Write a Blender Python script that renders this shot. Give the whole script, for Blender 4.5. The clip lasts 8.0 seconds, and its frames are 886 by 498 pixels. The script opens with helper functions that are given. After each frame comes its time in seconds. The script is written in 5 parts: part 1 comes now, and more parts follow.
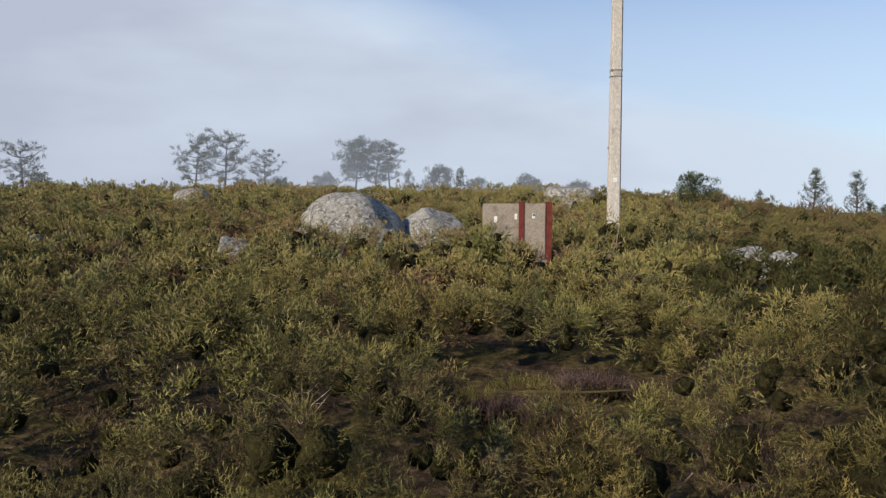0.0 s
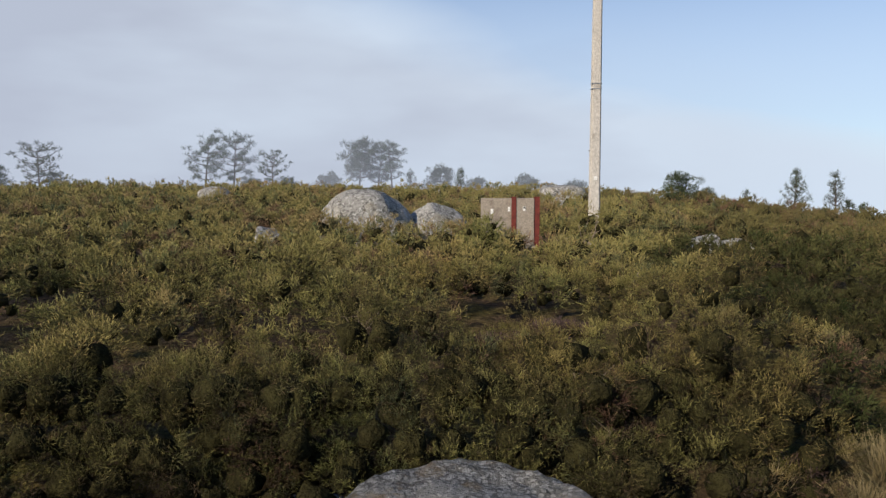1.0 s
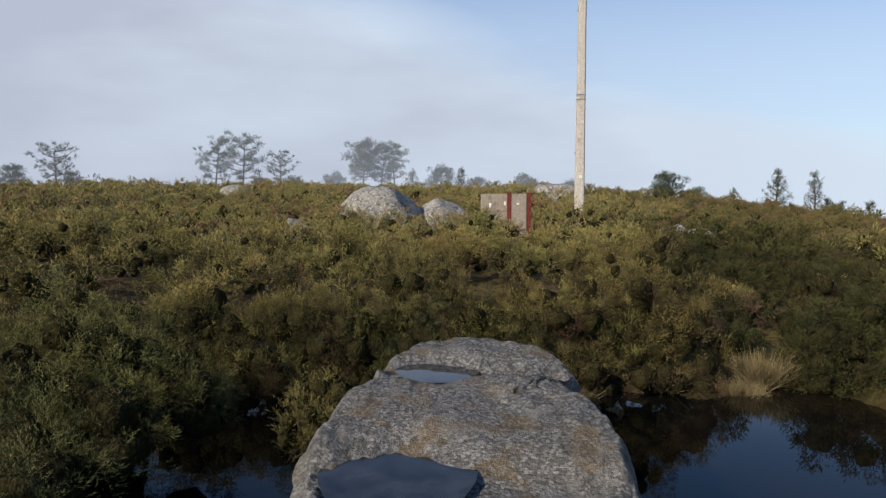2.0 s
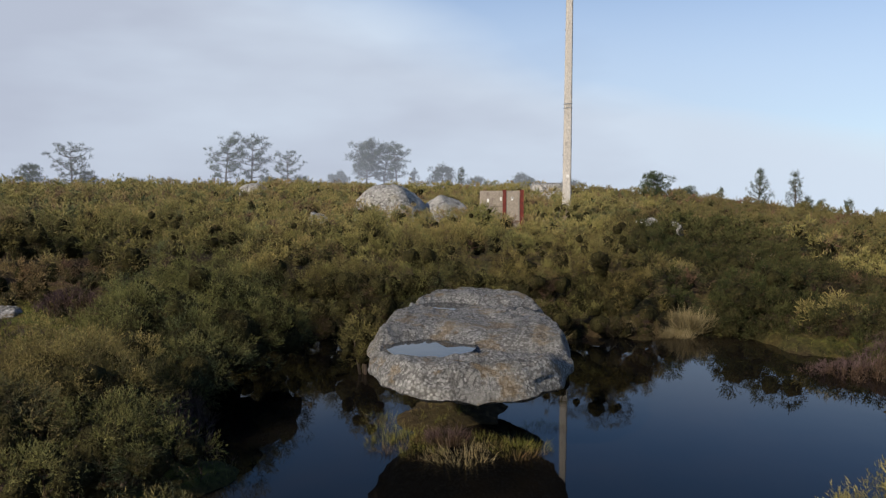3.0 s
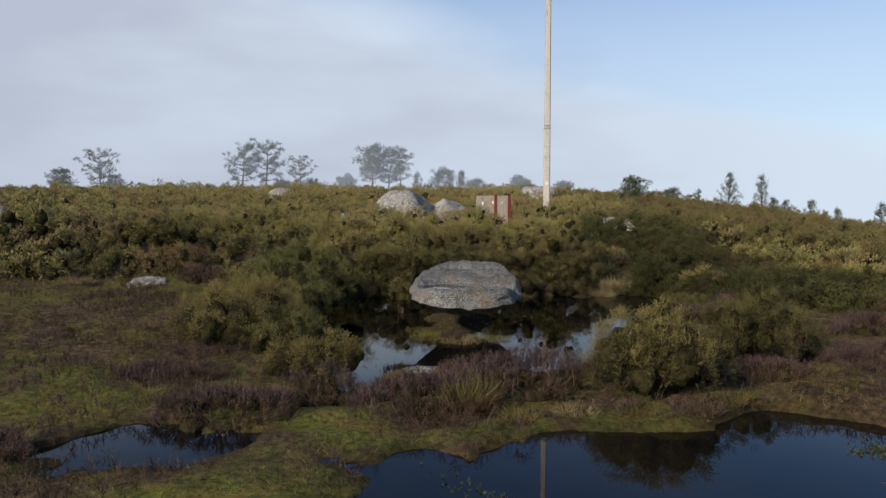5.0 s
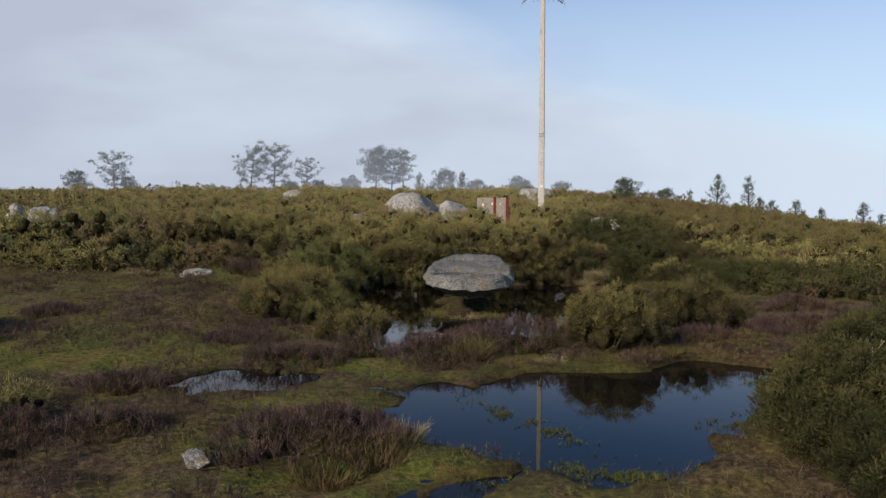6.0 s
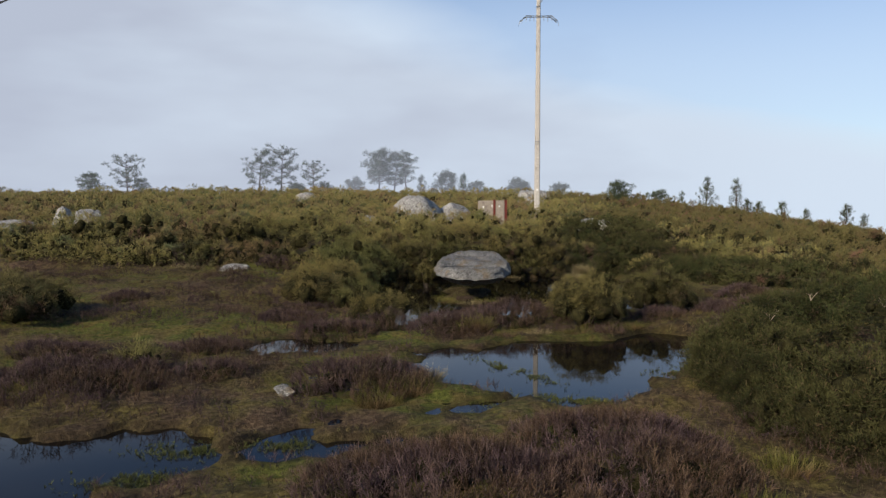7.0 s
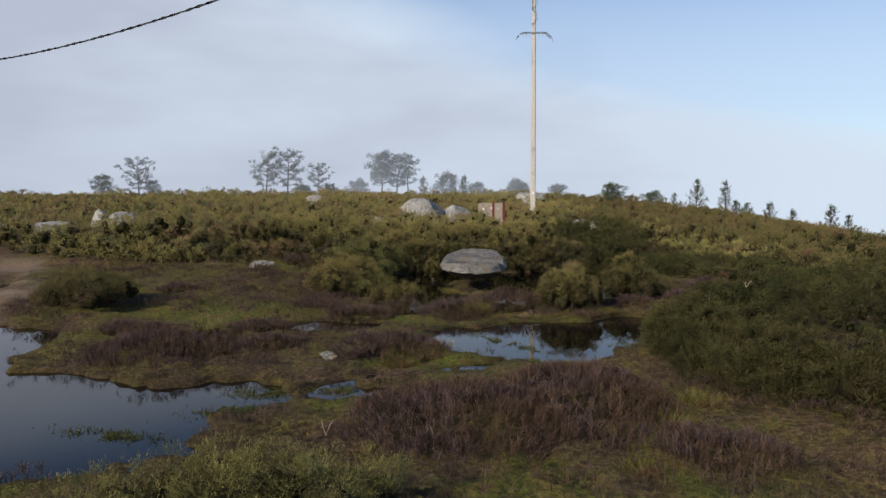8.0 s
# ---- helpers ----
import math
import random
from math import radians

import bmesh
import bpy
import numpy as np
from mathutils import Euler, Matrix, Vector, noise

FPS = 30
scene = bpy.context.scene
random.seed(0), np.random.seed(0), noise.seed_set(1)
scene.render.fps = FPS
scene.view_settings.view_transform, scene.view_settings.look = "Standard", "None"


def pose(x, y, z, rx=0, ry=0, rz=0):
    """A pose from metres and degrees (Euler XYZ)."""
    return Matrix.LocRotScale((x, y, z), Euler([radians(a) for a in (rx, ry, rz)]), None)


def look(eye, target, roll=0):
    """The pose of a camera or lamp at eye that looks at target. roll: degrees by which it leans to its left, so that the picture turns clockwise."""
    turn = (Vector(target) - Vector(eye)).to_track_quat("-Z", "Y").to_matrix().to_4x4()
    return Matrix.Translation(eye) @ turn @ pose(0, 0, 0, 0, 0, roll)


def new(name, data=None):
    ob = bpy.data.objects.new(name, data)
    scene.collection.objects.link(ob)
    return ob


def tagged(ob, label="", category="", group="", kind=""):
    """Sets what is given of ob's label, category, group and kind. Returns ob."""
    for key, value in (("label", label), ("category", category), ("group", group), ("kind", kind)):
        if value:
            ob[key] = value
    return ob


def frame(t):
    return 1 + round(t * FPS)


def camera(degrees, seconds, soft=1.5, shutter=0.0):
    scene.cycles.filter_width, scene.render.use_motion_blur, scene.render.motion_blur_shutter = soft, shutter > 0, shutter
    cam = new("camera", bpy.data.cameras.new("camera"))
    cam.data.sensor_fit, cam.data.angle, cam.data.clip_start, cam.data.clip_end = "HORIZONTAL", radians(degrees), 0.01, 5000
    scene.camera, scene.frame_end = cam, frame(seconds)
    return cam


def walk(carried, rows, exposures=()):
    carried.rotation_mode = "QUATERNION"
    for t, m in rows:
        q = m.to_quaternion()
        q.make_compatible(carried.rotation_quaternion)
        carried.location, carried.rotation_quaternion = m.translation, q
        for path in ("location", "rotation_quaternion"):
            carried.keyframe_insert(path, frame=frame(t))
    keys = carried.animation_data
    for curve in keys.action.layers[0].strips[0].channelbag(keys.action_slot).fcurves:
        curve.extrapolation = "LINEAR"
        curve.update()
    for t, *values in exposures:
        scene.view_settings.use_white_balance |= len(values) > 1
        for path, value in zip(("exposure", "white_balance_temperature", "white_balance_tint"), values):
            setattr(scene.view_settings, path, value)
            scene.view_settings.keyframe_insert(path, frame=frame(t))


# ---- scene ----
cam = camera(62.0, 8.0, soft=1.35)
METRES, EYE, TILT, LEAN, TURN = 21.0, 2.3, -4.7, 0.0, 0.0
ROWS = [
    (0.0, 0.0, 0.0, 0.0, 0.0, 0.0, -0.0),
    (0.5, -0.0017, -0.0535, -0.0053, 0.0, 0.01, -0.03),
    (1.0, -0.0041, -0.1107, -0.0123, 0.0, -0.0, -0.04),
    (1.5, -0.0071, -0.1709, -0.0188, 0.0, -0.0, -0.06),
    (3.0, -0.0164, -0.3591, -0.0387, -0.06, -0.04, -0.11),
    (3.5, -0.0178, -0.4223, -0.043, -0.06, -0.04, -0.09),
    (4.0, -0.0195, -0.4854, -0.0455, -0.06, -0.04, -0.05),
    (4.5, -0.0206, -0.5489, -0.0472, -0.05, -0.06, -0.02),
    (6.0, -0.0294, -0.7407, -0.0543, -0.0, -0.08, 0.09),
    (6.5, -0.0337, -0.8057, -0.0564, -0.01, -0.08, 0.09),
    (7.0, -0.0378, -0.8705, -0.0575, -0.0, -0.08, 0.12),
    (7.5, -0.041, -0.9333, -0.0583, -0.0, -0.09, 0.16),
    (8.0, -0.0442, -0.9964, -0.0596, 0.01, -0.09, 0.18),
]
walk(cam, [(t, pose(0, 0, EYE, TILT, LEAN, TURN) @ pose(METRES * x, METRES * y, METRES * z, 90 + pitch, roll, yaw)) for t, x, y, z, yaw, pitch, roll in ROWS])

# ---- world, sun ----
SKY_STRENGTH = 0.12
SUN_WAY = Vector((-0.62, -0.64, 0.46)).normalized()
world = bpy.data.worlds.new("world")
scene.world = world
world.use_nodes = True
wt = world.node_tree
for n in list(wt.nodes):
    wt.nodes.remove(n)


def wnode(kind, **kw):
    n = wt.nodes.new(kind)
    for k, v in kw.items():
        n.inputs[k].default_value = v
    return n


sky = wt.nodes.new("ShaderNodeTexSky")
sky.sky_type = "NISHITA"
sky.sun_disc = False
sky.sun_elevation = math.asin(SUN_WAY.z)
sky.sun_rotation = math.atan2(SUN_WAY.x, SUN_WAY.y)
sky.altitude = 500
sky.air_density = 1.0
sky.ozone_density = 6.0
sky.dust_density = 0.0
coord = wt.nodes.new("ShaderNodeTexCoord")
sep = wt.nodes.new("ShaderNodeSeparateXYZ")
wt.links.new(coord.outputs["Generated"], sep.inputs[0])
sx = wt.nodes.new("ShaderNodeMath"); sx.operation = "MULTIPLY_ADD"
sx.inputs[1].default_value = -1.5; sx.inputs[2].default_value = 1.66
wt.links.new(sep.outputs["X"], sx.inputs[0])
sz = wt.nodes.new("ShaderNodeMath"); sz.operation = "MULTIPLY_ADD"
sz.inputs[1].default_value = -4.2
wt.links.new(sep.outputs["Z"], sz.inputs[0]); wt.links.new(sx.outputs[0], sz.inputs[2])
stretch = wt.nodes.new("ShaderNodeVectorMath"); stretch.operation = "MULTIPLY"
stretch.inputs[1].default_value = (1.6, 1.6, 5.0)
wt.links.new(coord.outputs["Generated"], stretch.inputs[0])
cn = wnode("ShaderNodeTexNoise", Scale=1.5, Detail=4.0, Roughness=0.5)
wt.links.new(stretch.outputs[0], cn.inputs["Vector"])
hz = wt.nodes.new("ShaderNodeMapRange"); hz.interpolation_type = "SMOOTHSTEP"
hz.inputs["From Min"].default_value = 0.17; hz.inputs["From Max"].default_value = 0.0; hz.inputs["To Max"].default_value = 0.32
wt.links.new(sep.outputs["Z"], hz.inputs["Value"])
ha = wt.nodes.new("ShaderNodeMath"); ha.operation = "ADD"
wt.links.new(hz.outputs[0], ha.inputs[0]); wt.links.new(sz.outputs[0], ha.inputs[1])
cm = wt.nodes.new("ShaderNodeMath"); cm.operation = "MULTIPLY_ADD"
cm.inputs[1].default_value = 0.40
wt.links.new(cn.outputs["Fac"], cm.inputs[0]); wt.links.new(ha.outputs[0], cm.inputs[2])
cr = wt.nodes.new("ShaderNodeMapRange"); cr.interpolation_type = "SMOOTHSTEP"
cr.inputs["From Min"].default_value = 0.5; cr.inputs["From Max"].default_value = 1.35
wt.links.new(cm.outputs[0], cr.inputs["Value"])
skys = wt.nodes.new("ShaderNodeVectorMath"); skys.operation = "SCALE"
skys.inputs["Scale"].default_value = SKY_STRENGTH
wt.links.new(sky.outputs[0], skys.inputs[0])
cramp = wt.nodes.new("ShaderNodeValToRGB")
cramp.color_ramp.elements[0].color = (0.48, 0.535, 0.655, 1)
cramp.color_ramp.elements[1].color = (0.66, 0.76, 0.89, 1)
cramp.color_ramp.elements[0].position = 0.24
cramp.color_ramp.elements[1].position = 0.60
cx = wt.nodes.new("ShaderNodeMath"); cx.operation = "MULTIPLY_ADD"
cx.inputs[1].default_value = 0.42
wt.links.new(sep.outputs["X"], cx.inputs[0]); wt.links.new(cn.outputs["Fac"], cx.inputs[2])
wt.links.new(cx.outputs[0], cramp.inputs[0])
mixs = wt.nodes.new("ShaderNodeMix"); mixs.data_type = "RGBA"
veil = wt.nodes.new("ShaderNodeMapRange"); veil.interpolation_type = "SMOOTHSTEP"
veil.inputs["From Min"].default_value = 0.42; veil.inputs["From Max"].default_value = 0.10; veil.inputs["To Max"].default_value = 0.66
wt.links.new(sep.outputs["Z"], veil.inputs["Value"])
most = wt.nodes.new("ShaderNodeMath"); most.operation = "MAXIMUM"
wt.links.new(cr.outputs[0], most.inputs[0]); wt.links.new(veil.outputs[0], most.inputs[1])
crown = wt.nodes.new("ShaderNodeMapRange"); crown.interpolation_type = "SMOOTHSTEP"
crown.inputs["From Min"].default_value = 0.34; crown.inputs["From Max"].default_value = 0.235; crown.inputs["To Min"].default_value = 0.12
wt.links.new(sep.outputs["Z"], crown.inputs["Value"])
thin = wt.nodes.new("ShaderNodeMath"); thin.operation = "MULTIPLY"
wt.links.new(most.outputs[0], thin.inputs[0]); wt.links.new(crown.outputs[0], thin.inputs[1])
wt.links.new(thin.outputs[0], mixs.inputs[0])
wt.links.new(skys.outputs[0], mixs.inputs[6]); wt.links.new(cramp.outputs[0], mixs.inputs[7])
bg = wt.nodes.new("ShaderNodeBackground")
bg.inputs["Strength"].default_value = 1.0
wt.links.new(mixs.outputs[2], bg.inputs["Color"])
wo = wt.nodes.new("ShaderNodeOutputWorld")
wt.links.new(bg.outputs[0], wo.inputs[0])

sun_data = bpy.data.lights.new("sun", "SUN")
sun_data.energy = 5.0
sun_data.angle = radians(2.0)
sun_data.color = (1.0, 0.88, 0.72)
sun = new("sun", sun_data)
sun.matrix_world = look(SUN_WAY * 50, (0, 0, 0))

# ---- materials ----
class Mat:
    """A node material under construction."""

    def __init__(self, name, rough=0.8, metal=0.0, spec=0.3):
        self.m = bpy.data.materials.new(name)
        self.m.use_nodes = True
        self.t = self.m.node_tree
        self.b = self.t.nodes["Principled BSDF"]
        self.b.inputs["Roughness"].default_value = rough
        self.b.inputs["Metallic"].default_value = metal
        self.b.inputs["Specular IOR Level"].default_value = spec
        self.c = self.t.nodes.new("ShaderNodeTexCoord").outputs["Object"]

    def put(self, a, b):
        self.t.links.new(a, b)

    def noise(self, scale, detail=4.0, rough=0.55, stretch=None, distortion=0.0):
        n = self.t.nodes.new("ShaderNodeTexNoise")
        n.inputs["Scale"].default_value = scale
        n.inputs["Detail"].default_value = detail
        n.inputs["Roughness"].default_value = rough
        n.inputs["Distortion"].default_value = distortion
        src = self.c
        if stretch:
            v = self.t.nodes.new("ShaderNodeVectorMath")
            v.operation = "MULTIPLY"
            v.inputs[1].default_value = stretch
            self.put(self.c, v.inputs[0])
            src = v.outputs[0]
        self.put(src, n.inputs["Vector"])
        return n.outputs["Fac"]

    def attr(self, name):
        n = self.t.nodes.new("ShaderNodeAttribute")
        n.attribute_name = name
        return n.outputs["Fac"]

    def island(self):
        return self.t.nodes.new("ShaderNodeNewGeometry").outputs["Random Per Island"]

    def each(self):
        return self.t.nodes.new("ShaderNodeObjectInfo").outputs["Random"]

    def ramp(self, fac, stops):
        n = self.t.nodes.new("ShaderNodeValToRGB")
        e = n.color_ramp.elements
        while len(e) < len(stops):
            e.new(0.5)
        for k, (p, col) in enumerate(stops):
            e[k].position = p
            e[k].color = (*col, 1) if len(col) == 3 else col
        self.put(fac, n.inputs[0])
        return n.outputs[0]

    def step(self, fac, lo, hi):
        n = self.t.nodes.new("ShaderNodeMapRange")
        n.inputs["From Min"].default_value = lo
        n.inputs["From Max"].default_value = hi
        n.interpolation_type = "SMOOTHSTEP"
        self.put(fac, n.inputs["Value"])
        return n.outputs[0]

    def mix(self, fac, a, b, mode="MIX"):
        n = self.t.nodes.new("ShaderNodeMix")
        n.data_type = "RGBA"
        n.blend_type = mode
        for val, k in ((fac, 0), (a, 6), (b, 7)):
            if isinstance(val, (int, float)):
                n.inputs[k].default_value = val
            elif isinstance(val, tuple):
                n.inputs[k].default_value = (*val, 1)
            else:
                self.put(val, n.inputs[k])
        return n.outputs[2]

    def calc(self, op, a, b=0.0, c=0.0):
        n = self.t.nodes.new("ShaderNodeMath")
        n.operation = op
        for k, val in enumerate((a, b, c)):
            if isinstance(val, (int, float)):
                n.inputs[k].default_value = val
            else:
                self.put(val, n.inputs[k])
        return n.outputs[0]

    def color(self, col):
        if isinstance(col, tuple):
            self.b.inputs["Base Color"].default_value = (*col, 1)
        else:
            self.put(col, self.b.inputs["Base Color"])
        return self

    def bump(self, fac, strength=0.4, dist=0.02):
        n = self.t.nodes.new("ShaderNodeBump")
        n.inputs["Strength"].default_value = strength
        n.inputs["Distance"].default_value = dist
        self.put(fac, n.inputs["Height"])
        self.put(n.outputs[0], self.b.inputs["Normal"])
        return self


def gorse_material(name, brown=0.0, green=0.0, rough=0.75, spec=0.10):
    """Spiny foliage: three hues in patches, brown dead parts; green mixes in a deep green that carries shade."""
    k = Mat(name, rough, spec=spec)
    shoot_tone = k.attr("shoot_tone")
    leaf = k.ramp(shoot_tone, [(0.0, (0.030, 0.023, 0.011)), (0.25, (0.070, 0.066, 0.017)), (0.6, (0.166, 0.154, 0.042)), (1.0, (0.282, 0.248, 0.078))])
    olive = k.ramp(shoot_tone, [(0.0, (0.042, 0.026, 0.012)), (0.4, (0.145, 0.103, 0.041)), (1.0, (0.30, 0.220, 0.090))])
    blue = k.ramp(shoot_tone, [(0.0, (0.025, 0.020, 0.012)), (0.4, (0.050, 0.060, 0.026)), (1.0, (0.125, 0.145, 0.058))])
    # deep: dark ramp, the eastern bank's shade put into the leaf colour
    deep = k.ramp(shoot_tone, [(0.0, (0.018, 0.015, 0.008)), (0.4, (0.017, 0.022, 0.007)), (1.0, (0.046, 0.055, 0.016))])
    col = k.mix(k.calc("MULTIPLY", k.step(k.noise(0.45, 3.0), 0.47, 0.66), 1.0 if brown > -0.1 else 0.2), leaf, olive)
    col = k.mix(k.step(k.noise(1.4, 3.0), 0.50, 0.66), col, blue)
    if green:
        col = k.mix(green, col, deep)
    dead = k.step(k.noise(0.9, 5.0, 0.65), 0.545 - brown, 0.64 - brown)
    col = k.mix(k.calc("MULTIPLY", dead, 0.8), col, k.ramp(shoot_tone, [(0.0, (0.035, 0.02, 0.014)), (1.0, (0.16, 0.090, 0.055))]))
    col = k.mix(k.calc("MULTIPLY", k.step(k.island(), 0.92, 0.94), 0.5), col, (0.13, 0.085, 0.045))
    tint = k.mix(k.each(), (0.90, 0.96, 1.08), (1.18, 1.02, 1.22))
    k.color(k.mix(1.0, col, tint, "MULTIPLY"))
    return k.m


# foliage almost wholly in the ramp that has shade painted in
M_GORSE_SHADE = gorse_material("gorse_shade", -0.04, 0.9, 0.8, 0.08)
M_GORSE = gorse_material("gorse")
M_GORSE_FRESH = gorse_material("gorse_fresh", -0.16, 0.20)
# milder mix of that painted shade: eastern thicket and two single bushes
M_GORSE_PART_SHADE = gorse_material("gorse_part_shade", -0.02, 0.6, 0.7, 0.12)
# dead inner twigs, coloured near black so that gaps look deep in shade
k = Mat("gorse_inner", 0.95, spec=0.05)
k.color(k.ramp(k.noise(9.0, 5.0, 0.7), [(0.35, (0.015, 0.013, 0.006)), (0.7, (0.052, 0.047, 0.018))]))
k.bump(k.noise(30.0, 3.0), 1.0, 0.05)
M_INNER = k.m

k = Mat("heather", 0.85, spec=0.1)
shoot_tone = k.attr("shoot_tone")
a = k.ramp(shoot_tone, [(0.0, (0.020, 0.012, 0.010)), (0.5, (0.070, 0.044, 0.043)), (1.0, (0.205, 0.142, 0.140))])
b = k.ramp(shoot_tone, [(0.0, (0.026, 0.016, 0.010)), (0.5, (0.074, 0.046, 0.028)), (1.0, (0.205, 0.138, 0.083))])
c = k.mix(k.step(k.noise(1.1, 3.0), 0.42, 0.6), a, b)
c = k.mix(k.calc("MULTIPLY", k.step(k.island(), 0.8, 0.85), 0.5), c, (0.14, 0.105, 0.088))
k.color(c)
M_HEATHER = k.m

k = Mat("marsh_grass", 0.7, spec=0.2)
shoot_tone = k.attr("shoot_tone")
a = k.ramp(shoot_tone, [(0.0, (0.040, 0.042, 0.008)), (1.0, (0.165, 0.160, 0.028))])
b = k.ramp(shoot_tone, [(0.0, (0.050, 0.030, 0.012)), (1.0, (0.225, 0.150, 0.068))])
c = k.mix(k.step(k.noise(0.9, 4.0, 0.6), 0.44, 0.60), a, b)
c = k.mix(k.calc("MULTIPLY", k.step(k.island(), 0.8, 0.9), 0.7), c, (0.2, 0.15, 0.075))
k.color(c)
M_GRASS = k.m

k = Mat("wet_moss", 0.75, spec=0.25)
k.color(k.ramp(k.attr("shoot_tone"), [(0.0, (0.022, 0.024, 0.006)), (0.5, (0.060, 0.066, 0.012)), (1.0, (0.125, 0.140, 0.022))]))
M_MOSS = k.m

k = Mat("straw", 0.75, spec=0.2)
k.color(k.ramp(k.attr("shoot_tone"), [(0.0, (0.085, 0.070, 0.028)), (0.5, (0.21, 0.165, 0.082)), (1.0, (0.36, 0.30, 0.17))]))
M_STRAW = k.m

k = Mat("dead_wood", 0.85, spec=0.1)
k.color(k.ramp(k.noise(12.0, 4.0, 0.6, (1, 1, 0.2)), [(0.3, (0.16, 0.11, 0.08)), (0.7, (0.42, 0.34, 0.27))]))
M_DEADWOOD = k.m


def granite(name, tone=1.0, lichen=0.58, brown=0.0, stain=0.7, plates=0.0):
    k = Mat(name, 0.88, spec=0.2)
    grain = k.noise(60.0, 3.0, 0.7)
    mid = k.noise(6.5, 6.0, 0.7)
    big = k.noise(1.1, 3.0)
    base = k.ramp(mid, [(0.25, (0.15 * tone, 0.145 * tone, 0.135 * tone)), (0.5, (0.27 * tone, 0.26 * tone, 0.24 * tone)), (0.75, (0.38 * tone, 0.37 * tone, 0.34 * tone))])
    base = k.mix(k.step(big, 0.45, 0.7), base, k.ramp(mid, [(0.3, (0.17 * tone, 0.155 * tone, 0.115 * tone)), (0.7, (0.35 * tone, 0.32 * tone, 0.26 * tone))]))
    vein = k.calc("ABSOLUTE", k.calc("SUBTRACT", k.noise(1.6, 5.0, 0.6, distortion=0.8), 0.5))
    base = k.mix(k.calc("MULTIPLY", k.step(vein, 0.022, 0.004), 0.75), base, (0.045, 0.042, 0.038))
    dark = k.step(k.noise(8.0, 6.0, 0.7), 0.53, 0.61)
    base = k.mix(k.calc("MULTIPLY", dark, stain), base, (0.065, 0.062, 0.055))
    pale = k.step(k.noise(14.0, 4.0, 0.65, distortion=0.4), lichen, lichen + 0.04)
    base = k.mix(k.calc("MULTIPLY", pale, 0.85), base, (0.46 * tone, 0.45 * tone, 0.42 * tone))
    if plates:
        vo = k.t.nodes.new("ShaderNodeTexVoronoi")
        vo.inputs["Scale"].default_value = 38.0
        vo.inputs["Randomness"].default_value = 1.0
        wob = k.t.nodes.new("ShaderNodeVectorMath")
        wob.operation = "MULTIPLY_ADD"
        nz = k.t.nodes.new("ShaderNodeTexNoise")
        nz.inputs["Scale"].default_value = 9.0
        k.put(k.c, nz.inputs["Vector"])
        k.put(nz.outputs["Color"], wob.inputs[0])
        wob.inputs[1].default_value = (0.09, 0.09, 0.09)
        k.put(k.c, wob.inputs[2])
        k.put(wob.outputs[0], vo.inputs["Vector"])
        lich = k.ramp(vo.outputs["Color"], [(0.1, (0.16, 0.155, 0.145)), (0.5, (0.30, 0.295, 0.285)), (0.9, (0.47, 0.46, 0.43))])
        edge = k.step(vo.outputs["Distance"], 0.42, 0.62)
        lich = k.mix(edge, lich, (0.075, 0.073, 0.068))
        grown = k.step(k.noise(2.3, 3.0), 0.30, 0.50)
        base = k.mix(k.calc("MULTIPLY", grown, plates), base, lich)
    ochre = k.step(k.noise(4.0, 4.0, 0.6), 0.60 - brown, 0.72 - brown)
    base = k.mix(k.calc("MULTIPLY", ochre, 0.55), base, (0.20, 0.135, 0.060))
    base = k.mix(k.step(grain, 0.3, 0.7), k.mix(0.35, base, (0.03, 0.03, 0.03)), base)
    k.color(base)
    n = k.calc("ADD", k.calc("MULTIPLY", mid, 1.5), k.calc("MULTIPLY", grain, 0.35))
    k.bump(n, 0.9, 0.04)
    return k.m


M_GRANITE = granite("granite", 1.28, 0.55)
M_GRANITE_POND = granite("granite_pond", 0.76, 0.60, 0.08, 0.9, 0.58)
M_GRANITE_PALE = granite("granite_pale", 1.28, 0.55)

k = Mat("peat_ground", 0.95, spec=0.15)
n1 = k.noise(1.0, 5.0, 0.6)
n2 = k.noise(14.0, 5.0, 0.7)
n3 = k.noise(0.35, 3.0)
soil = k.ramp(n2, [(0.3, (0.020, 0.013, 0.008)), (0.5, (0.078, 0.050, 0.028)), (0.7, (0.18, 0.124, 0.075))])
turf = k.ramp(n2, [(0.3, (0.026, 0.020, 0.007)), (0.5, (0.098, 0.077, 0.021)), (0.7, (0.200, 0.162, 0.052))])
sandc = k.ramp(n2, [(0.3, (0.13, 0.09, 0.062)), (0.7, (0.27, 0.20, 0.14))])
col = k.mix(k.step(n1, 0.40, 0.58), turf, soil)
n4 = k.noise(2.4, 4.0, 0.65)
lawn = k.mix(k.step(n4, 0.45, 0.58), k.ramp(n2, [(0.3, (0.020, 0.024, 0.006)), (0.5, (0.080, 0.092, 0.016)), (0.75, (0.165, 0.180, 0.030))]), k.ramp(n2, [(0.3, (0.030, 0.022, 0.007)), (0.5, (0.130, 0.102, 0.026)), (0.75, (0.225, 0.178, 0.058))]))
col = k.mix(k.calc("MULTIPLY", k.step(n4, 0.52, 0.62), 0.7), col, k.ramp(n2, [(0.3, (0.010, 0.008, 0.005)), (0.7, (0.045, 0.030, 0.018))]))
col = k.mix(k.calc("MULTIPLY", k.attr("moss"), k.step(n1, 0.66, 0.48)), col, lawn)
col = k.mix(k.attr("sand"), col, sandc)
col = k.mix(k.calc("MULTIPLY", k.attr("wet"), 0.75), col, k.ramp(n2, [(0.3, (0.008, 0.006, 0.004)), (0.7, (0.045, 0.034, 0.014))]))
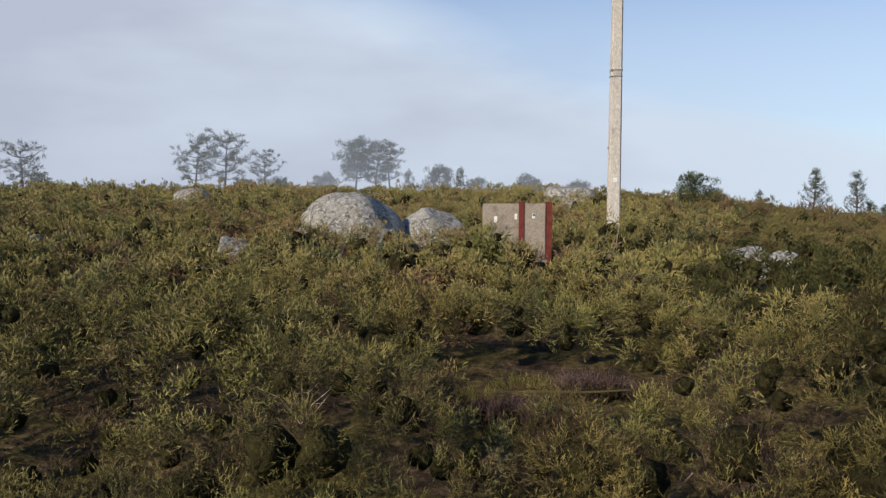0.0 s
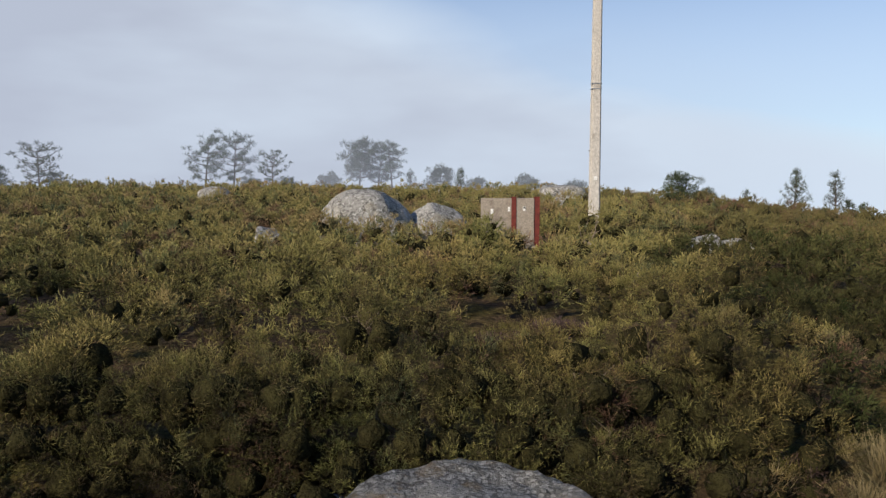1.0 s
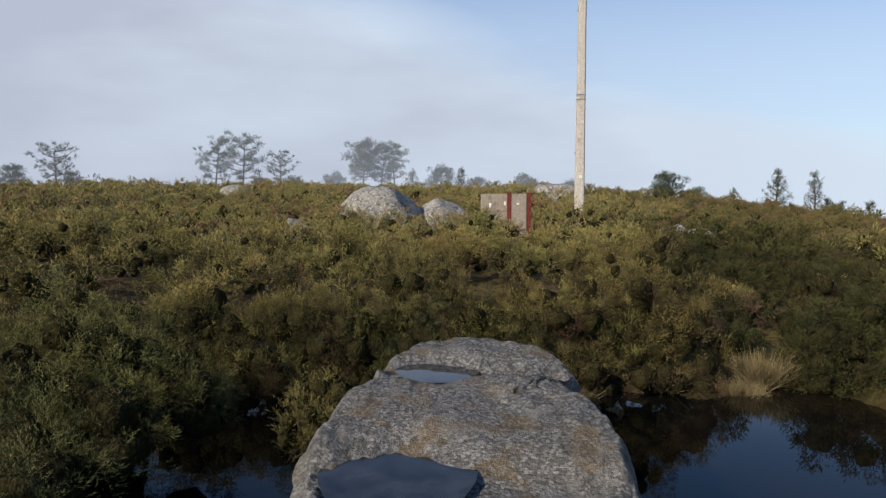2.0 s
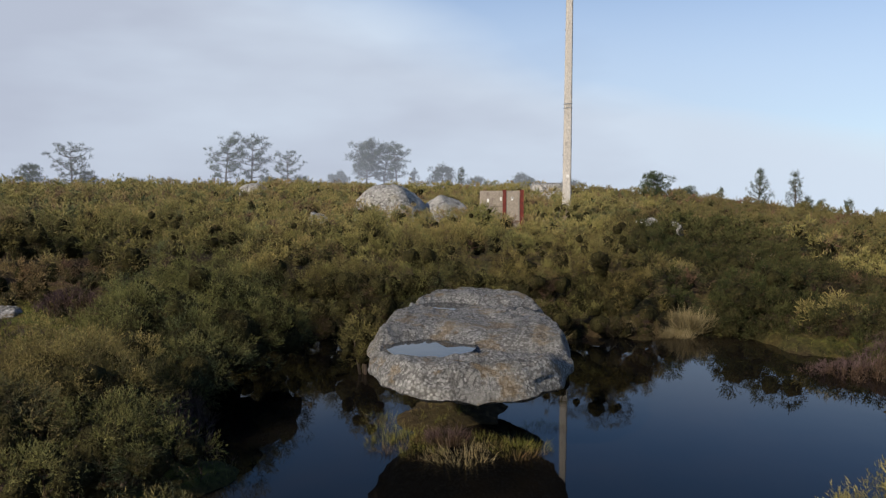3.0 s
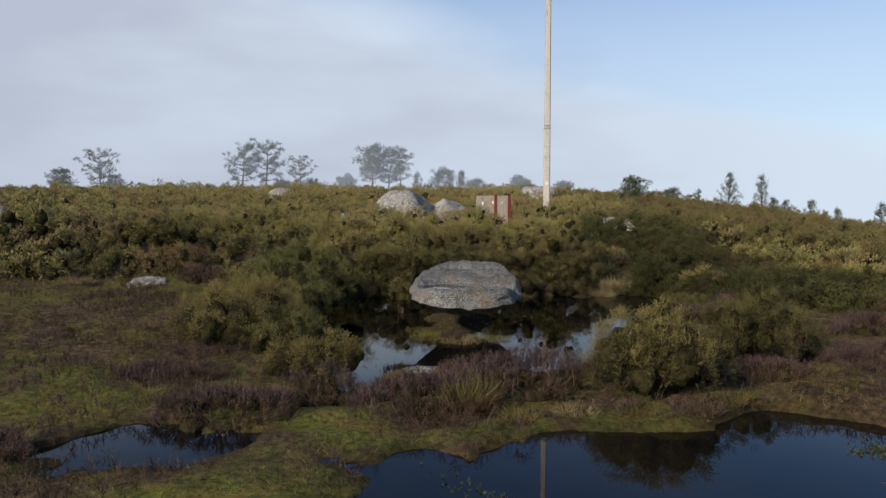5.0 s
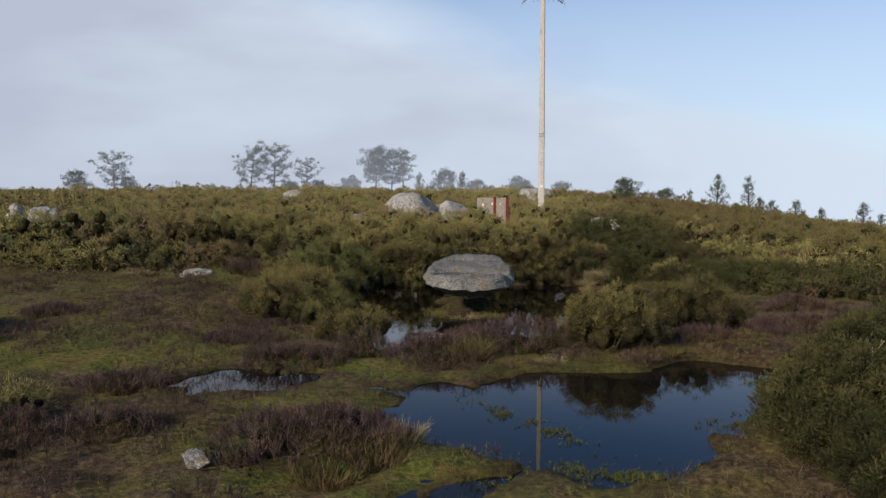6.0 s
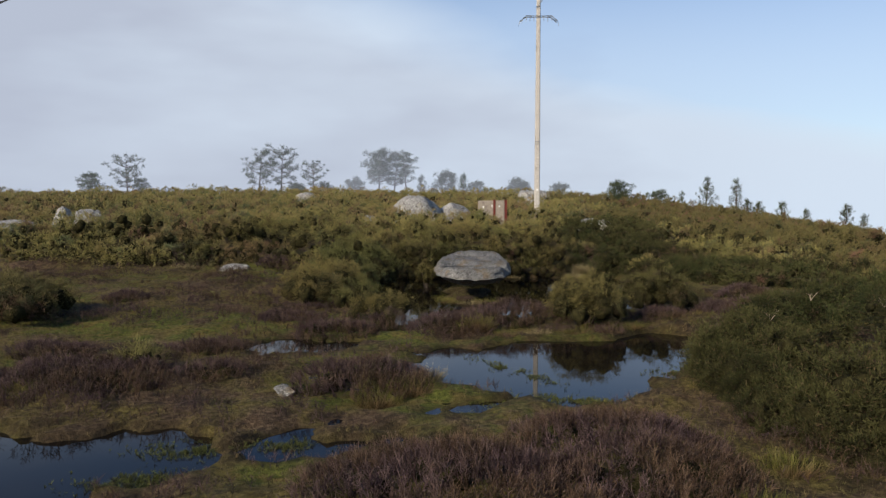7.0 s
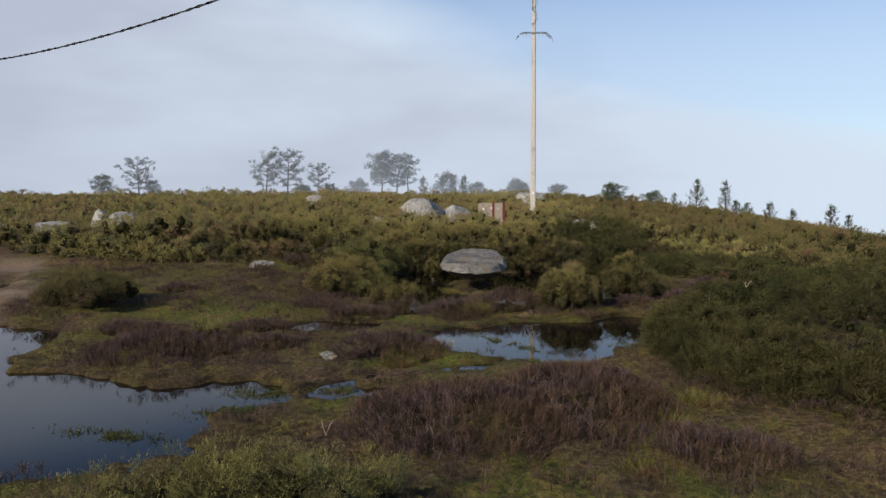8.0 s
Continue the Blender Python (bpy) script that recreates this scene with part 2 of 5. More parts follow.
far = k.ramp(k.noise(0.01, 4.0), [(0.4, (0.035, 0.045, 0.02)), (0.6, (0.09, 0.085, 0.04))])
col = k.mix(k.attr("far"), col, far)
k.color(col)
k.bump(n2, 0.8, 0.05)
M_GROUND = k.m

k = Mat("peat_water", 0.015, spec=0.36)
k.b.inputs["IOR"].default_value = 1.33
k.color(k.ramp(k.noise(0.6, 3.0), [(0.4, (0.004, 0.004, 0.004)), (0.7, (0.012, 0.009, 0.006))]))
k.bump(k.noise(3.0, 2.0), 0.04, 0.01)
M_WATER = k.m

k = Mat("rain_water", 0.03, spec=0.5)
k.b.inputs["IOR"].default_value = 1.33
k.color(k.ramp(k.noise(5.0, 3.0), [(0.35, (0.015, 0.016, 0.018)), (0.65, (0.045, 0.047, 0.05))]))
k.bump(k.noise(5.0, 2.0), 0.05, 0.01)
M_RAIN = k.m

k = Mat("pole_concrete", 0.9, spec=0.15)
g = k.noise(35.0, 4.0, 0.7, (1, 1, 0.5))
col = k.ramp(g, [(0.3, (0.36, 0.33, 0.29)), (0.6, (0.60, 0.56, 0.50)), (0.8, (0.74, 0.70, 0.64))])
col = k.mix(k.calc("MULTIPLY", k.step(k.noise(3.0, 5.0, 0.65, (1, 1, 0.35)), 0.54, 0.66), 0.55), col, (0.20, 0.165, 0.13))
k.color(col)
k.bump(g, 0.5, 0.01)
M_POLE = k.m

k = Mat("panel_concrete", 0.92, spec=0.12)
g = k.noise(45.0, 4.0, 0.7)
col = k.ramp(g, [(0.3, (0.20, 0.165, 0.13)), (0.6, (0.37, 0.32, 0.26)), (0.8, (0.50, 0.44, 0.37))])
col = k.mix(k.calc("MULTIPLY", k.step(k.noise(5.0, 5.0, 0.6), 0.5, 0.68), 0.5), col, (0.13, 0.10, 0.085))
k.color(col)
k.bump(g, 0.6, 0.01)
M_PANEL = k.m

k = Mat("red_oxide_steel", 0.7, spec=0.3)
col = k.ramp(k.noise(9.0, 5.0, 0.65), [(0.3, (0.075, 0.016, 0.012)), (0.6, (0.17, 0.032, 0.022)), (0.8, (0.24, 0.07, 0.045))])
k.color(col)
M_RED = k.m

k = Mat("white_enamel", 0.4, spec=0.4)
k.color(k.ramp(k.noise(20.0, 3.0), [(0.4, (0.72, 0.71, 0.67)), (0.7, (0.85, 0.84, 0.80))]))
M_WHITE = k.m

k = Mat("galvanised_steel", 0.5, metal=0.7)
k.color(k.ramp(k.noise(15.0, 3.0), [(0.3, (0.20, 0.21, 0.22)), (0.7, (0.38, 0.39, 0.40))]))
M_STEEL = k.m

k = Mat("black_rubber", 0.6, spec=0.3)
k.color(k.ramp(k.noise(20.0, 2.0), [(0.3, (0.012, 0.012, 0.013)), (0.7, (0.03, 0.03, 0.03))]))
M_CABLE = k.m

k = Mat("pine_bark", 0.95, spec=0.1)
k.color(k.ramp(k.noise(10.0, 4.0, 0.6, (1, 1, 0.3)), [(0.3, (0.04, 0.032, 0.026)), (0.7, (0.13, 0.10, 0.08))]))
M_BARK = k.m

k = Mat("pine_needles", 0.6, spec=0.2)
k.color(k.mix(k.calc("MULTIPLY", k.each(), 0.6), k.ramp(k.attr("shoot_tone"), [(0.0, (0.022, 0.032, 0.014)), (0.6, (0.062, 0.082, 0.032)), (1.0, (0.120, 0.145, 0.055))]), (0.058, 0.064, 0.042)))
M_NEEDLES = k.m


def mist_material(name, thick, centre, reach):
    """Thin drifting mist as a glowing sheet: see-through, denser low down and towards the west."""
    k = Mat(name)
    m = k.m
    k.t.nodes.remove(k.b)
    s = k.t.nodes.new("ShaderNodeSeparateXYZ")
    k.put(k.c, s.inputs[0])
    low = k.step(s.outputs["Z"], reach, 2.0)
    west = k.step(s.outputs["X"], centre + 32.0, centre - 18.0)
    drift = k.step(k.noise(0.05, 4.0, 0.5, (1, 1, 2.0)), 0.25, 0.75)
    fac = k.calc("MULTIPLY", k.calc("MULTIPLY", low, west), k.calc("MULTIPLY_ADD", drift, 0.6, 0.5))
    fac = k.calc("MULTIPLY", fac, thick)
    # the haze's brightness is emitted by the sheet itself
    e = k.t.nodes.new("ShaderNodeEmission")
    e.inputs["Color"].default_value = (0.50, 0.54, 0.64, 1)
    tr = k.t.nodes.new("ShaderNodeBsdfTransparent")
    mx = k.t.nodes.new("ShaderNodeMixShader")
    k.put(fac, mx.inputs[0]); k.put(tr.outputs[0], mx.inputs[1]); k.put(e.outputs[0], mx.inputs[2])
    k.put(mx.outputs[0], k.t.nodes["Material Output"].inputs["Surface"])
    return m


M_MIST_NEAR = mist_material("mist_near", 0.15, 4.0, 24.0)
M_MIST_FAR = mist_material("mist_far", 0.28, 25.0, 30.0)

# ---- terrain ----
rng = np.random.default_rng(7)


def vnoise(x, y, seed=0):
    """Smooth value noise in 0..1, on a lattice of 1 m."""
    x, y = np.asarray(x, float), np.asarray(y, float)
    xi, yi = np.floor(x), np.floor(y)
    fx, fy = x - xi, y - yi
    fx, fy = fx * fx * (3 - 2 * fx), fy * fy * (3 - 2 * fy)

    def h(i, j):
        v = np.sin(i * 127.1 + j * 311.7 + seed * 74.7) * 43758.5453
        return v - np.floor(v)

    return (h(xi, yi) * (1 - fx) + h(xi + 1, yi) * fx) * (1 - fy) + (h(xi, yi + 1) * (1 - fx) + h(xi + 1, yi + 1) * fx) * fy


def fnoise(x, y, seed=0):
    return (vnoise(x, y, seed) + 0.5 * vnoise(2.1 * x, 2.1 * y, seed + 1) + 0.25 * vnoise(4.3 * x, 4.3 * y, seed + 2)) / 1.75


def sstep(a, b, v):
    u = np.clip((np.asarray(v, float) - a) / (b - a), 0, 1)
    return u * u * (3 - 2 * u)


# pools: centre x, y, half sizes, turn in degrees
POOLS = [
    (0.2, 0.72, 3.3, 2.42, 0), (0.5, -1.6, 2.0, 1.9, 0), (2.2, -2.0, 1.2, 1.5, 0), (-1.2, -2.9, 0.72, 2.0, -14), (3.7, 0.6, 1.05, 1.5, 0),
    (1.5, -7.3, 1.7, 1.25, 0), (0.1, -7.5, 1.35, 0.5, -24), (0.9, -8.9, 0.9, 0.7, 20), (3.0, -6.35, 0.9, 0.85, 0), (0.1, -8.2, 1.25, 0.85, -30), (3.4, 1.9, 0.85, 1.15, 0), (3.0, -0.9, 0.85, 0.95, 0), (-1.55, -0.9, 0.9, 1.3, 0),
    (-3.2, -6.45, 0.72, 0.52, 0), (-8.6, -10.2, 1.1, 1.2, 0), (-6.7, -12.05, 3.15, 1.80, -22), (-3.9, -11.4, 0.85, 0.75, 0), (-9.6, -9.2, 1.7, 2.7, 0),
    (-2.45, -11.2, 0.50, 0.34, 0), (-1.45, -11.0, 0.32, 0.10, 0), (-0.35, -9.8, 0.42, 0.12, 30), (-13.3, -0.9, 0.6, 1.5, 25),
    (5.0, -1.7, 0.6, 0.5, 0), (4.7, -3.4, 0.45, 0.3, 0),
]


# mossy shoals in the pools
MATS = [(-0.75, -4.15, 0.42, 0.26, 0)]


def pool_depth(x, y):
    """Roughly the metres from the shore: plus in the water, minus on land."""
    best = np.full(np.shape(x), -9.0)
    for cx, cy, a, b, turn in POOLS:
        c, s = math.cos(radians(turn)), math.sin(radians(turn))
        dx, dy = x - cx, y - cy
        u, v = (c * dx + s * dy) / a, (-s * dx + c * dy) / b
        best = np.maximum(best, (1 - np.hypot(u, v)) * min(a, b))
    for cx, cy, a, b, turn in MATS:
        c, s = math.cos(radians(turn)), math.sin(radians(turn))
        dx, dy = x - cx, y - cy
        best = best - 0.55 * np.exp(-(((c * dx + s * dy) / a) ** 2 + ((-s * dx + c * dy) / b) ** 2) ** 2)
    return best + (fnoise(x * 1.7, y * 1.7, 5) - 0.5) * 0.45 + (fnoise(x * 4.0, y * 3.2, 7) - 0.5) * 0.42 * sstep(-4.5, -6.5, y)


def ground_z(x, y):
    x, y = np.asarray(x, float), np.asarray(y, float)
    u = np.maximum(y - 2.7, 0)
    hill = 0.30 * (1 - np.exp(-u / 1.6)) + 0.036 * np.minimum(u, 34) - 0.06 * np.maximum(u - 38, 0)
    east = np.maximum(x - 6.5, 0)
    hill = hill - (0.052 * east + 0.0036 * east * east) * sstep(2, 14, y)
    marsh = 0.07 + 0.20 * sstep(-3.5, -7, x) * sstep(-7, 0, y) + 0.12 * sstep(2.5, 5, x)
    bumps = (fnoise(x * 0.8, y * 0.8, 11) - 0.5) * 0.14 + (fnoise(x * 3, y * 3, 13) - 0.5) * 0.15
    z = marsh + hill + bumps + (fnoise(x * 0.16, y * 0.16, 17) - 0.5) * 0.35 * sstep(3, 14, y)
    z = z - 0.42 * sstep(-0.22, 0.35, pool_depth(x, y)) * (y < 6)
    mound = np.exp(-(((x + 0.22) / 0.90) ** 2 + ((y + 0.42) / 1.72) ** 2) ** 2) * (0.75 + 0.5 * fnoise(x * 3, y * 3, 19))
    z = z + 0.41 * mound
    r = np.hypot(x, y)
    far = np.maximum(r - 52, 0)
    return z - 230 * (1 - np.exp(-far / 1600.0)) - 3.0 * sstep(0, 40, far)


def axis(lo, hi, step, reach):
    mid = list(np.arange(lo, hi + step / 2, step))
    s, a, b = step, [], []
    v = hi
    while v < reach:
        s *= 1.13
        v += s
        b.append(v)
    s, v = step, lo
    while v > -reach:
        s *= 1.13
        v -= s
        a.append(v)
    return np.array(a[::-1] + mid + b)


def grid_mesh(name, xs, ys, zf, attrs=()):
    X, Y = np.meshgrid(xs, ys)
    Z = zf(X, Y)
    V = np.stack([X, Y, Z], -1).reshape(-1, 3)
    nx, ny = len(xs), len(ys)
    i = (np.arange(ny - 1)[:, None] * nx + np.arange(nx - 1)[None]).ravel()
    me = bpy.data.meshes.new(name)
    me.from_pydata(V.tolist(), [], np.stack([i, i + 1, i + nx + 1, i + nx], -1).tolist())
    for an, f in attrs:
        me.attributes.new(an, "FLOAT", "POINT").data.foreach_set("value", np.asarray(f(X, Y), np.float32).ravel())
    me.polygons.foreach_set("use_smooth", np.ones(len(me.polygons), bool))
    me.update()
    return me


def rock_bank(x, y):
    return np.exp(-((x + 0.25) / 1.3) ** 4 - ((y + 0.5) / 2.1) ** 4)


def moss_mask(x, y):
    d = pool_depth(x, y)
    lawn = 0.9 * sstep(0.45, 0.60, fnoise(x * 0.55, y * 0.75, 23))
    for cx, cy, wide, deep in ((0.2, -10.7, 1.4, 0.6), (-2.2, -7.7, 1.2, 0.7), (-7.6, -8.0, 1.6, 0.6), (-8.5, 1.0, 2.5, 0.8)):
        lawn = np.maximum(lawn, 1.1 * np.exp(-((x - cx) / wide) ** 2 - ((y - cy) / deep) ** 2))
    lawn = np.minimum(lawn, 1)
    return sstep(-7.5, -1.5, d) * sstep(4.5, 2.5, y) * lawn * (1 - rock_bank(x, y))


def wet_mask(x, y):
    return sstep(-0.45, -0.02, pool_depth(x, y)) * (y < 4)


def sand_mask(x, y):
    path = sstep(1.5, 0.4, np.abs(x + 13.3 + 0.52 * (y + 1)) + (fnoise(x, y, 29) - 0.5) * 2.0) * sstep(-9.0, -6.0, y) * sstep(5, 2, y)
    return np.maximum(path, 0.14 * rock_bank(x, y))


def far_mask(x, y):
    return sstep(55, 120, np.hypot(x, y))


ground = new("ground", grid_mesh("ground", axis(-13, 8, 0.125, 4200), axis(-17, 5, 0.125, 4200), ground_z, (("moss", moss_mask), ("sand", sand_mask), ("wet", wet_mask), ("far", far_mask))))
ground.data.materials.append(M_GROUND)
tagged(ground, "dark peaty moorland ground with moss and bare soil", "ground", kind="structure")

water = new("water", grid_mesh("water", np.linspace(-16, 6.5, 24), np.linspace(-16.5, 3.6, 22), lambda x, y: x * 0.0))
water.data.materials.append(M_WATER)
tagged(water, "still dark peaty bog water mirroring the sky", "water", kind="structure")


def mist_sheet(name, mat, y0, bow, top):
    xs = np.linspace(-260, 260, 60)
    zs = np.linspace(-25, top, 8)
    X, Z = np.meshgrid(xs, zs)
    Y = y0 + bow * (1 - (X / 260) ** 2)
    V = np.stack([X, Y, Z], -1).reshape(-1, 3)
    n = len(xs)
    i = (np.arange(len(zs) - 1)[:, None] * n + np.arange(n - 1)[None]).ravel()
    me = bpy.data.meshes.new(name)
    me.from_pydata(V.tolist(), [], np.stack([i, i + 1, i + n + 1, i + n], -1).tolist())
    me.materials.append(mat)
    ob = new(name, me)
    ob.visible_shadow = False
    return tagged(ob, "glowing see-through sheet for thin grey drifting mist behind the hilltop", "mist", kind="structure")


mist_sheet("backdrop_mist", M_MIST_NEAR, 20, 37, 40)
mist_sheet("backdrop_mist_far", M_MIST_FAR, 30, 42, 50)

# ---- mesh helpers ----
def link(name, me, mat, parent=None, label=""):
    """Links a mesh as one object, under parent where given."""
    if mat:
        me.materials.append(mat)
    ob = new(name, me)
    if parent:
        ob.parent = parent
    return tagged(ob, label)


def part(name, bm, mat, parent=None, label="", smooth=False):
    me = bpy.data.meshes.new(name)
    bm.to_mesh(me)
    bm.free()
    if smooth:
        me.polygons.foreach_set("use_smooth", np.ones(len(me.polygons), bool))
    return link(name, me, mat, parent, label)


def root(name, place, label, category, group="", kind=""):
    ob = new(name)
    ob.empty_display_size = 0.1
    ob.location = place
    return tagged(ob, label, category, group, kind)


def box_bm(size, at=(0, 0, 0), bevel=0.0, bm=None, turn=0.0):
    b = bmesh.new()
    bmesh.ops.create_cube(b, size=1)
    bmesh.ops.transform(b, matrix=Matrix.Diagonal((*size, 1)), verts=b.verts)
    if bevel:
        bmesh.ops.bevel(b, geom=b.edges[:], offset=bevel, segments=2, affect="EDGES")
    bmesh.ops.transform(b, matrix=Matrix.Translation(at) @ Matrix.Rotation(turn, 4, "Z"), verts=b.verts)
    return b


def tube(points, radii, sides=6):
    """A bent, tapering tube along points."""
    bm = bmesh.new()
    rings = []
    pts = [Vector(p) for p in points]
    for i, p in enumerate(pts):
        d = (pts[min(i + 1, len(pts) - 1)] - pts[max(i - 1, 0)]).normalized()
        u = d.orthogonal().normalized()
        v = d.cross(u)
        rings.append([bm.verts.new(p + (u * math.cos(2 * math.pi * j / sides) + v * math.sin(2 * math.pi * j / sides)) * radii[i]) for j in range(sides)])
    for a, b in zip(rings, rings[1:]):
        # match the nearest start so that the tube does not twist
        o = min(range(sides), key=lambda q: (b[q].co - a[0].co).length)
        for j in range(sides):
            bm.faces.new((a[j], a[(j + 1) % sides], b[(j + 1 + o) % sides], b[(j + o) % sides]))
    bm.faces.new(rings[0][::-1])
    bm.faces.new(rings[-1])
    return bm


def merge(bms):
    out = bmesh.new()
    for b in bms:
        me = bpy.data.meshes.new("tmp")
        b.to_mesh(me)
        b.free()
        out.from_mesh(me)
        bpy.data.meshes.remove(me)
    return out


def tri_mesh(name, V, shoot_tone):
    """A mesh of loose triangles; V is n x 3 x 3, age n x 3."""
    n = len(V)
    me = bpy.data.meshes.new(name)
    me.vertices.add(n * 3)
    me.vertices.foreach_set("co", np.ascontiguousarray(V, np.float32).ravel())
    me.loops.add(n * 3)
    me.loops.foreach_set("vertex_index", np.arange(n * 3, dtype=np.int32))
    me.polygons.add(n)
    me.polygons.foreach_set("loop_start", np.arange(0, n * 3, 3, dtype=np.int32))
    me.attributes.new("shoot_tone", "FLOAT", "POINT").data.foreach_set("value", np.ascontiguousarray(shoot_tone, np.float32).ravel())
    me.update(calc_edges=True)
    return me


# ---- shoots ----
def spray(rods, needles, reach, width, seed=0, core=0.014, open_out=1.0):
    """A branching sprig one unit long: rods of short needles, the side rods leaving a middle one."""
    r = np.random.default_rng(seed)
    T = []
    for q in range(rods):
        if q == 0:
            o, e = np.zeros(3), np.array([r.uniform(-0.08, 0.08), r.uniform(-0.08, 0.08), 1.0])
        else:
            a = q * 2.39996 + r.uniform(-0.5, 0.5)
            zb = 0.08 + 0.52 * (q - 0.5) / rods * r.uniform(0.8, 1.2)
            out, up = open_out * r.uniform(0.22, 0.40), r.uniform(0.30, 0.50)
            o = np.array([0, 0, zb])
            e = o + np.array([out * math.cos(a), out * math.sin(a), up])
        w = e - o
        u = np.cross(w, (0.3, 1.0, 0.2))
        u /= np.linalg.norm(u)
        v = np.cross(w, u)
        v /= np.linalg.norm(v)
        w1 = w / np.linalg.norm(w)
        if core:
            T.append([o - u * core, o + u * core, e + w1 * 0.05])
        for i in range(needles):
            f = 0.12 + 0.86 * (i + r.uniform(0.2, 0.8)) / needles
            a = i * 2.39996 + r.uniform(-0.5, 0.5)
            side, along = u * math.cos(a) + v * math.sin(a), v * math.cos(a) - u * math.sin(a)
            p = o + w * f
            T.append([p - along * width - w1 * width, p + along * width, p + side * reach * (1.15 - 0.5 * f) * r.uniform(0.7, 1.25) + w1 * reach * r.uniform(0.5, 1.1)])
    return np.array(T)


def wisp(n, lean, width, seed=0):
    """A tuft one unit high of n upright blades."""
    r = np.random.default_rng(seed)
    T = np.zeros((n, 3, 3))
    for i in range(n):
        a, b = r.uniform(0, 6.28), r.uniform(0, 6.28)
        o, h = r.uniform(0, 0.25), r.uniform(0.6, 1.05)
        bx, by = o * math.cos(b), o * math.sin(b)
        w = width * r.uniform(0.7, 1.3)
        T[i] = [(bx - w * math.sin(a), by + w * math.cos(a), 0), (bx + w * math.sin(a), by - w * math.cos(a), 0), (bx + lean * r.uniform(-1, 1), by + lean * r.uniform(-1, 1), h)]
    return T


def place_shoots(P, D, L, templates, tone=None, gain=0.45):
    """Sets a template on every point P, along D, L long. Gives triangles and their tones."""
    N = len(P)
    D = D / np.linalg.norm(D, axis=1, keepdims=True)
    up = np.where(np.abs(D[:, 2:3]) > 0.9, np.array([[1.0, 0, 0]]), np.array([[0, 0, 1.0]]))
    U = np.cross(up, D)
    U /= np.linalg.norm(U, axis=1, keepdims=True)
    W = np.cross(D, U)
    a = rng.uniform(0, 6.283, N)[:, None]
    U, W = U * np.cos(a) + W * np.sin(a), W * np.cos(a) - U * np.sin(a)
    which = rng.integers(0, len(templates), N)
    if tone is None:
        tone = rng.uniform(0.15, 0.6, N)
    outV, outA = [], []
    for q, T in enumerate(templates):
        s = which == q
        if not s.any():
            continue
        m = np.stack([U[s], W[s], D[s]], 1) * L[s][:, None, None]
        V = np.einsum("tvk,nkj->ntvj", T, m) + P[s][:, None, None, :]
        # tone rises along the shoot, lighter at the tip
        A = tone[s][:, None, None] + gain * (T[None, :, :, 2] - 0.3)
        outV.append(V.reshape(-1, 3, 3))
        outA.append(A.reshape(-1, 3))
    return np.concatenate(outV), np.concatenate(outA)


def plume(n, reach, width, seed=0, bend=0.12):
    """A feathery spiny tip one unit long: n narrow spines leaving a bent stem, slanting forwards."""
    r = np.random.default_rng(seed)
    T = []
    bx, by = r.uniform(-bend, bend), r.uniform(-bend, bend)
    for i in range(n):
        f = (i + r.uniform(0.1, 0.9)) / n
        a = i * 2.39996 + r.uniform(-0.5, 0.5)
        o = np.array([bx * f * f, by * f * f, 0.92 * f])
        c, q = math.cos(a), math.sin(a)
        side, along = np.array([c, q, 0]), np.array([-q, c, 0])
        tip = o + side * reach * (1.2 - 0.8 * f) * r.uniform(0.7, 1.3) + np.array([0, 0, reach * r.uniform(0.7, 1.3)])
        T.append([o - along * width - np.array([0, 0, 2 * width]), o + along * width, tip])
    return np.array(T)


# spiny tips, their lengths, tufts to the square metre, tips to the tuft, the tuft's radius
GORSE_LOD = [
    ([plume(7, 0.22, 0.024, s) for s in (1, 2, 3, 4, 5)], (0.055, 0.10), 29, 22, 0.105),
    ([plume(5, 0.30, 0.044, s) for s in (6, 7, 8, 9)], (0.070, 0.12), 23, 18, 0.12),
    ([plume(4, 0.38, 0.074, s) for s in (10, 11, 12)], (0.09, 0.145), 15, 13, 0.14),
    ([plume(3, 0.46, 0.120, s) for s in (13, 14)], (0.12, 0.18), 8, 10, 0.17),
]


def dome_points(lobes, density, low=-0.45):
    """Points and outward ways over the upper halves of lobes (x, y, z, r, h)."""
    lobes = np.asarray(lobes, float)
    cnt = np.maximum(rng.poisson(density * 2 * math.pi * lobes[:, 3] * (0.5 * lobes[:, 3] + 0.5 * lobes[:, 4])), 3)
    k = np.repeat(np.arange(len(lobes)), cnt)
    n = len(k)
    z = rng.uniform(low, 1, n)
    a = rng.uniform(0, 6.283, n)
    s = np.sqrt(np.maximum(1 - z * z, 0))
    N = np.stack([s * np.cos(a), s * np.sin(a), z], 1)
    lump = 0.50 + 0.85 * fnoise(N[:, 0] * 2.1 + k * 3.1, N[:, 1] * 2.1 + N[:, 2] * 2, 41)
    R = np.stack([lobes[k, 3], lobes[k, 3], lobes[k, 4]], 1)
    P = lobes[k, :3] + N * R * lump[:, None]
    return P, N, k, lump


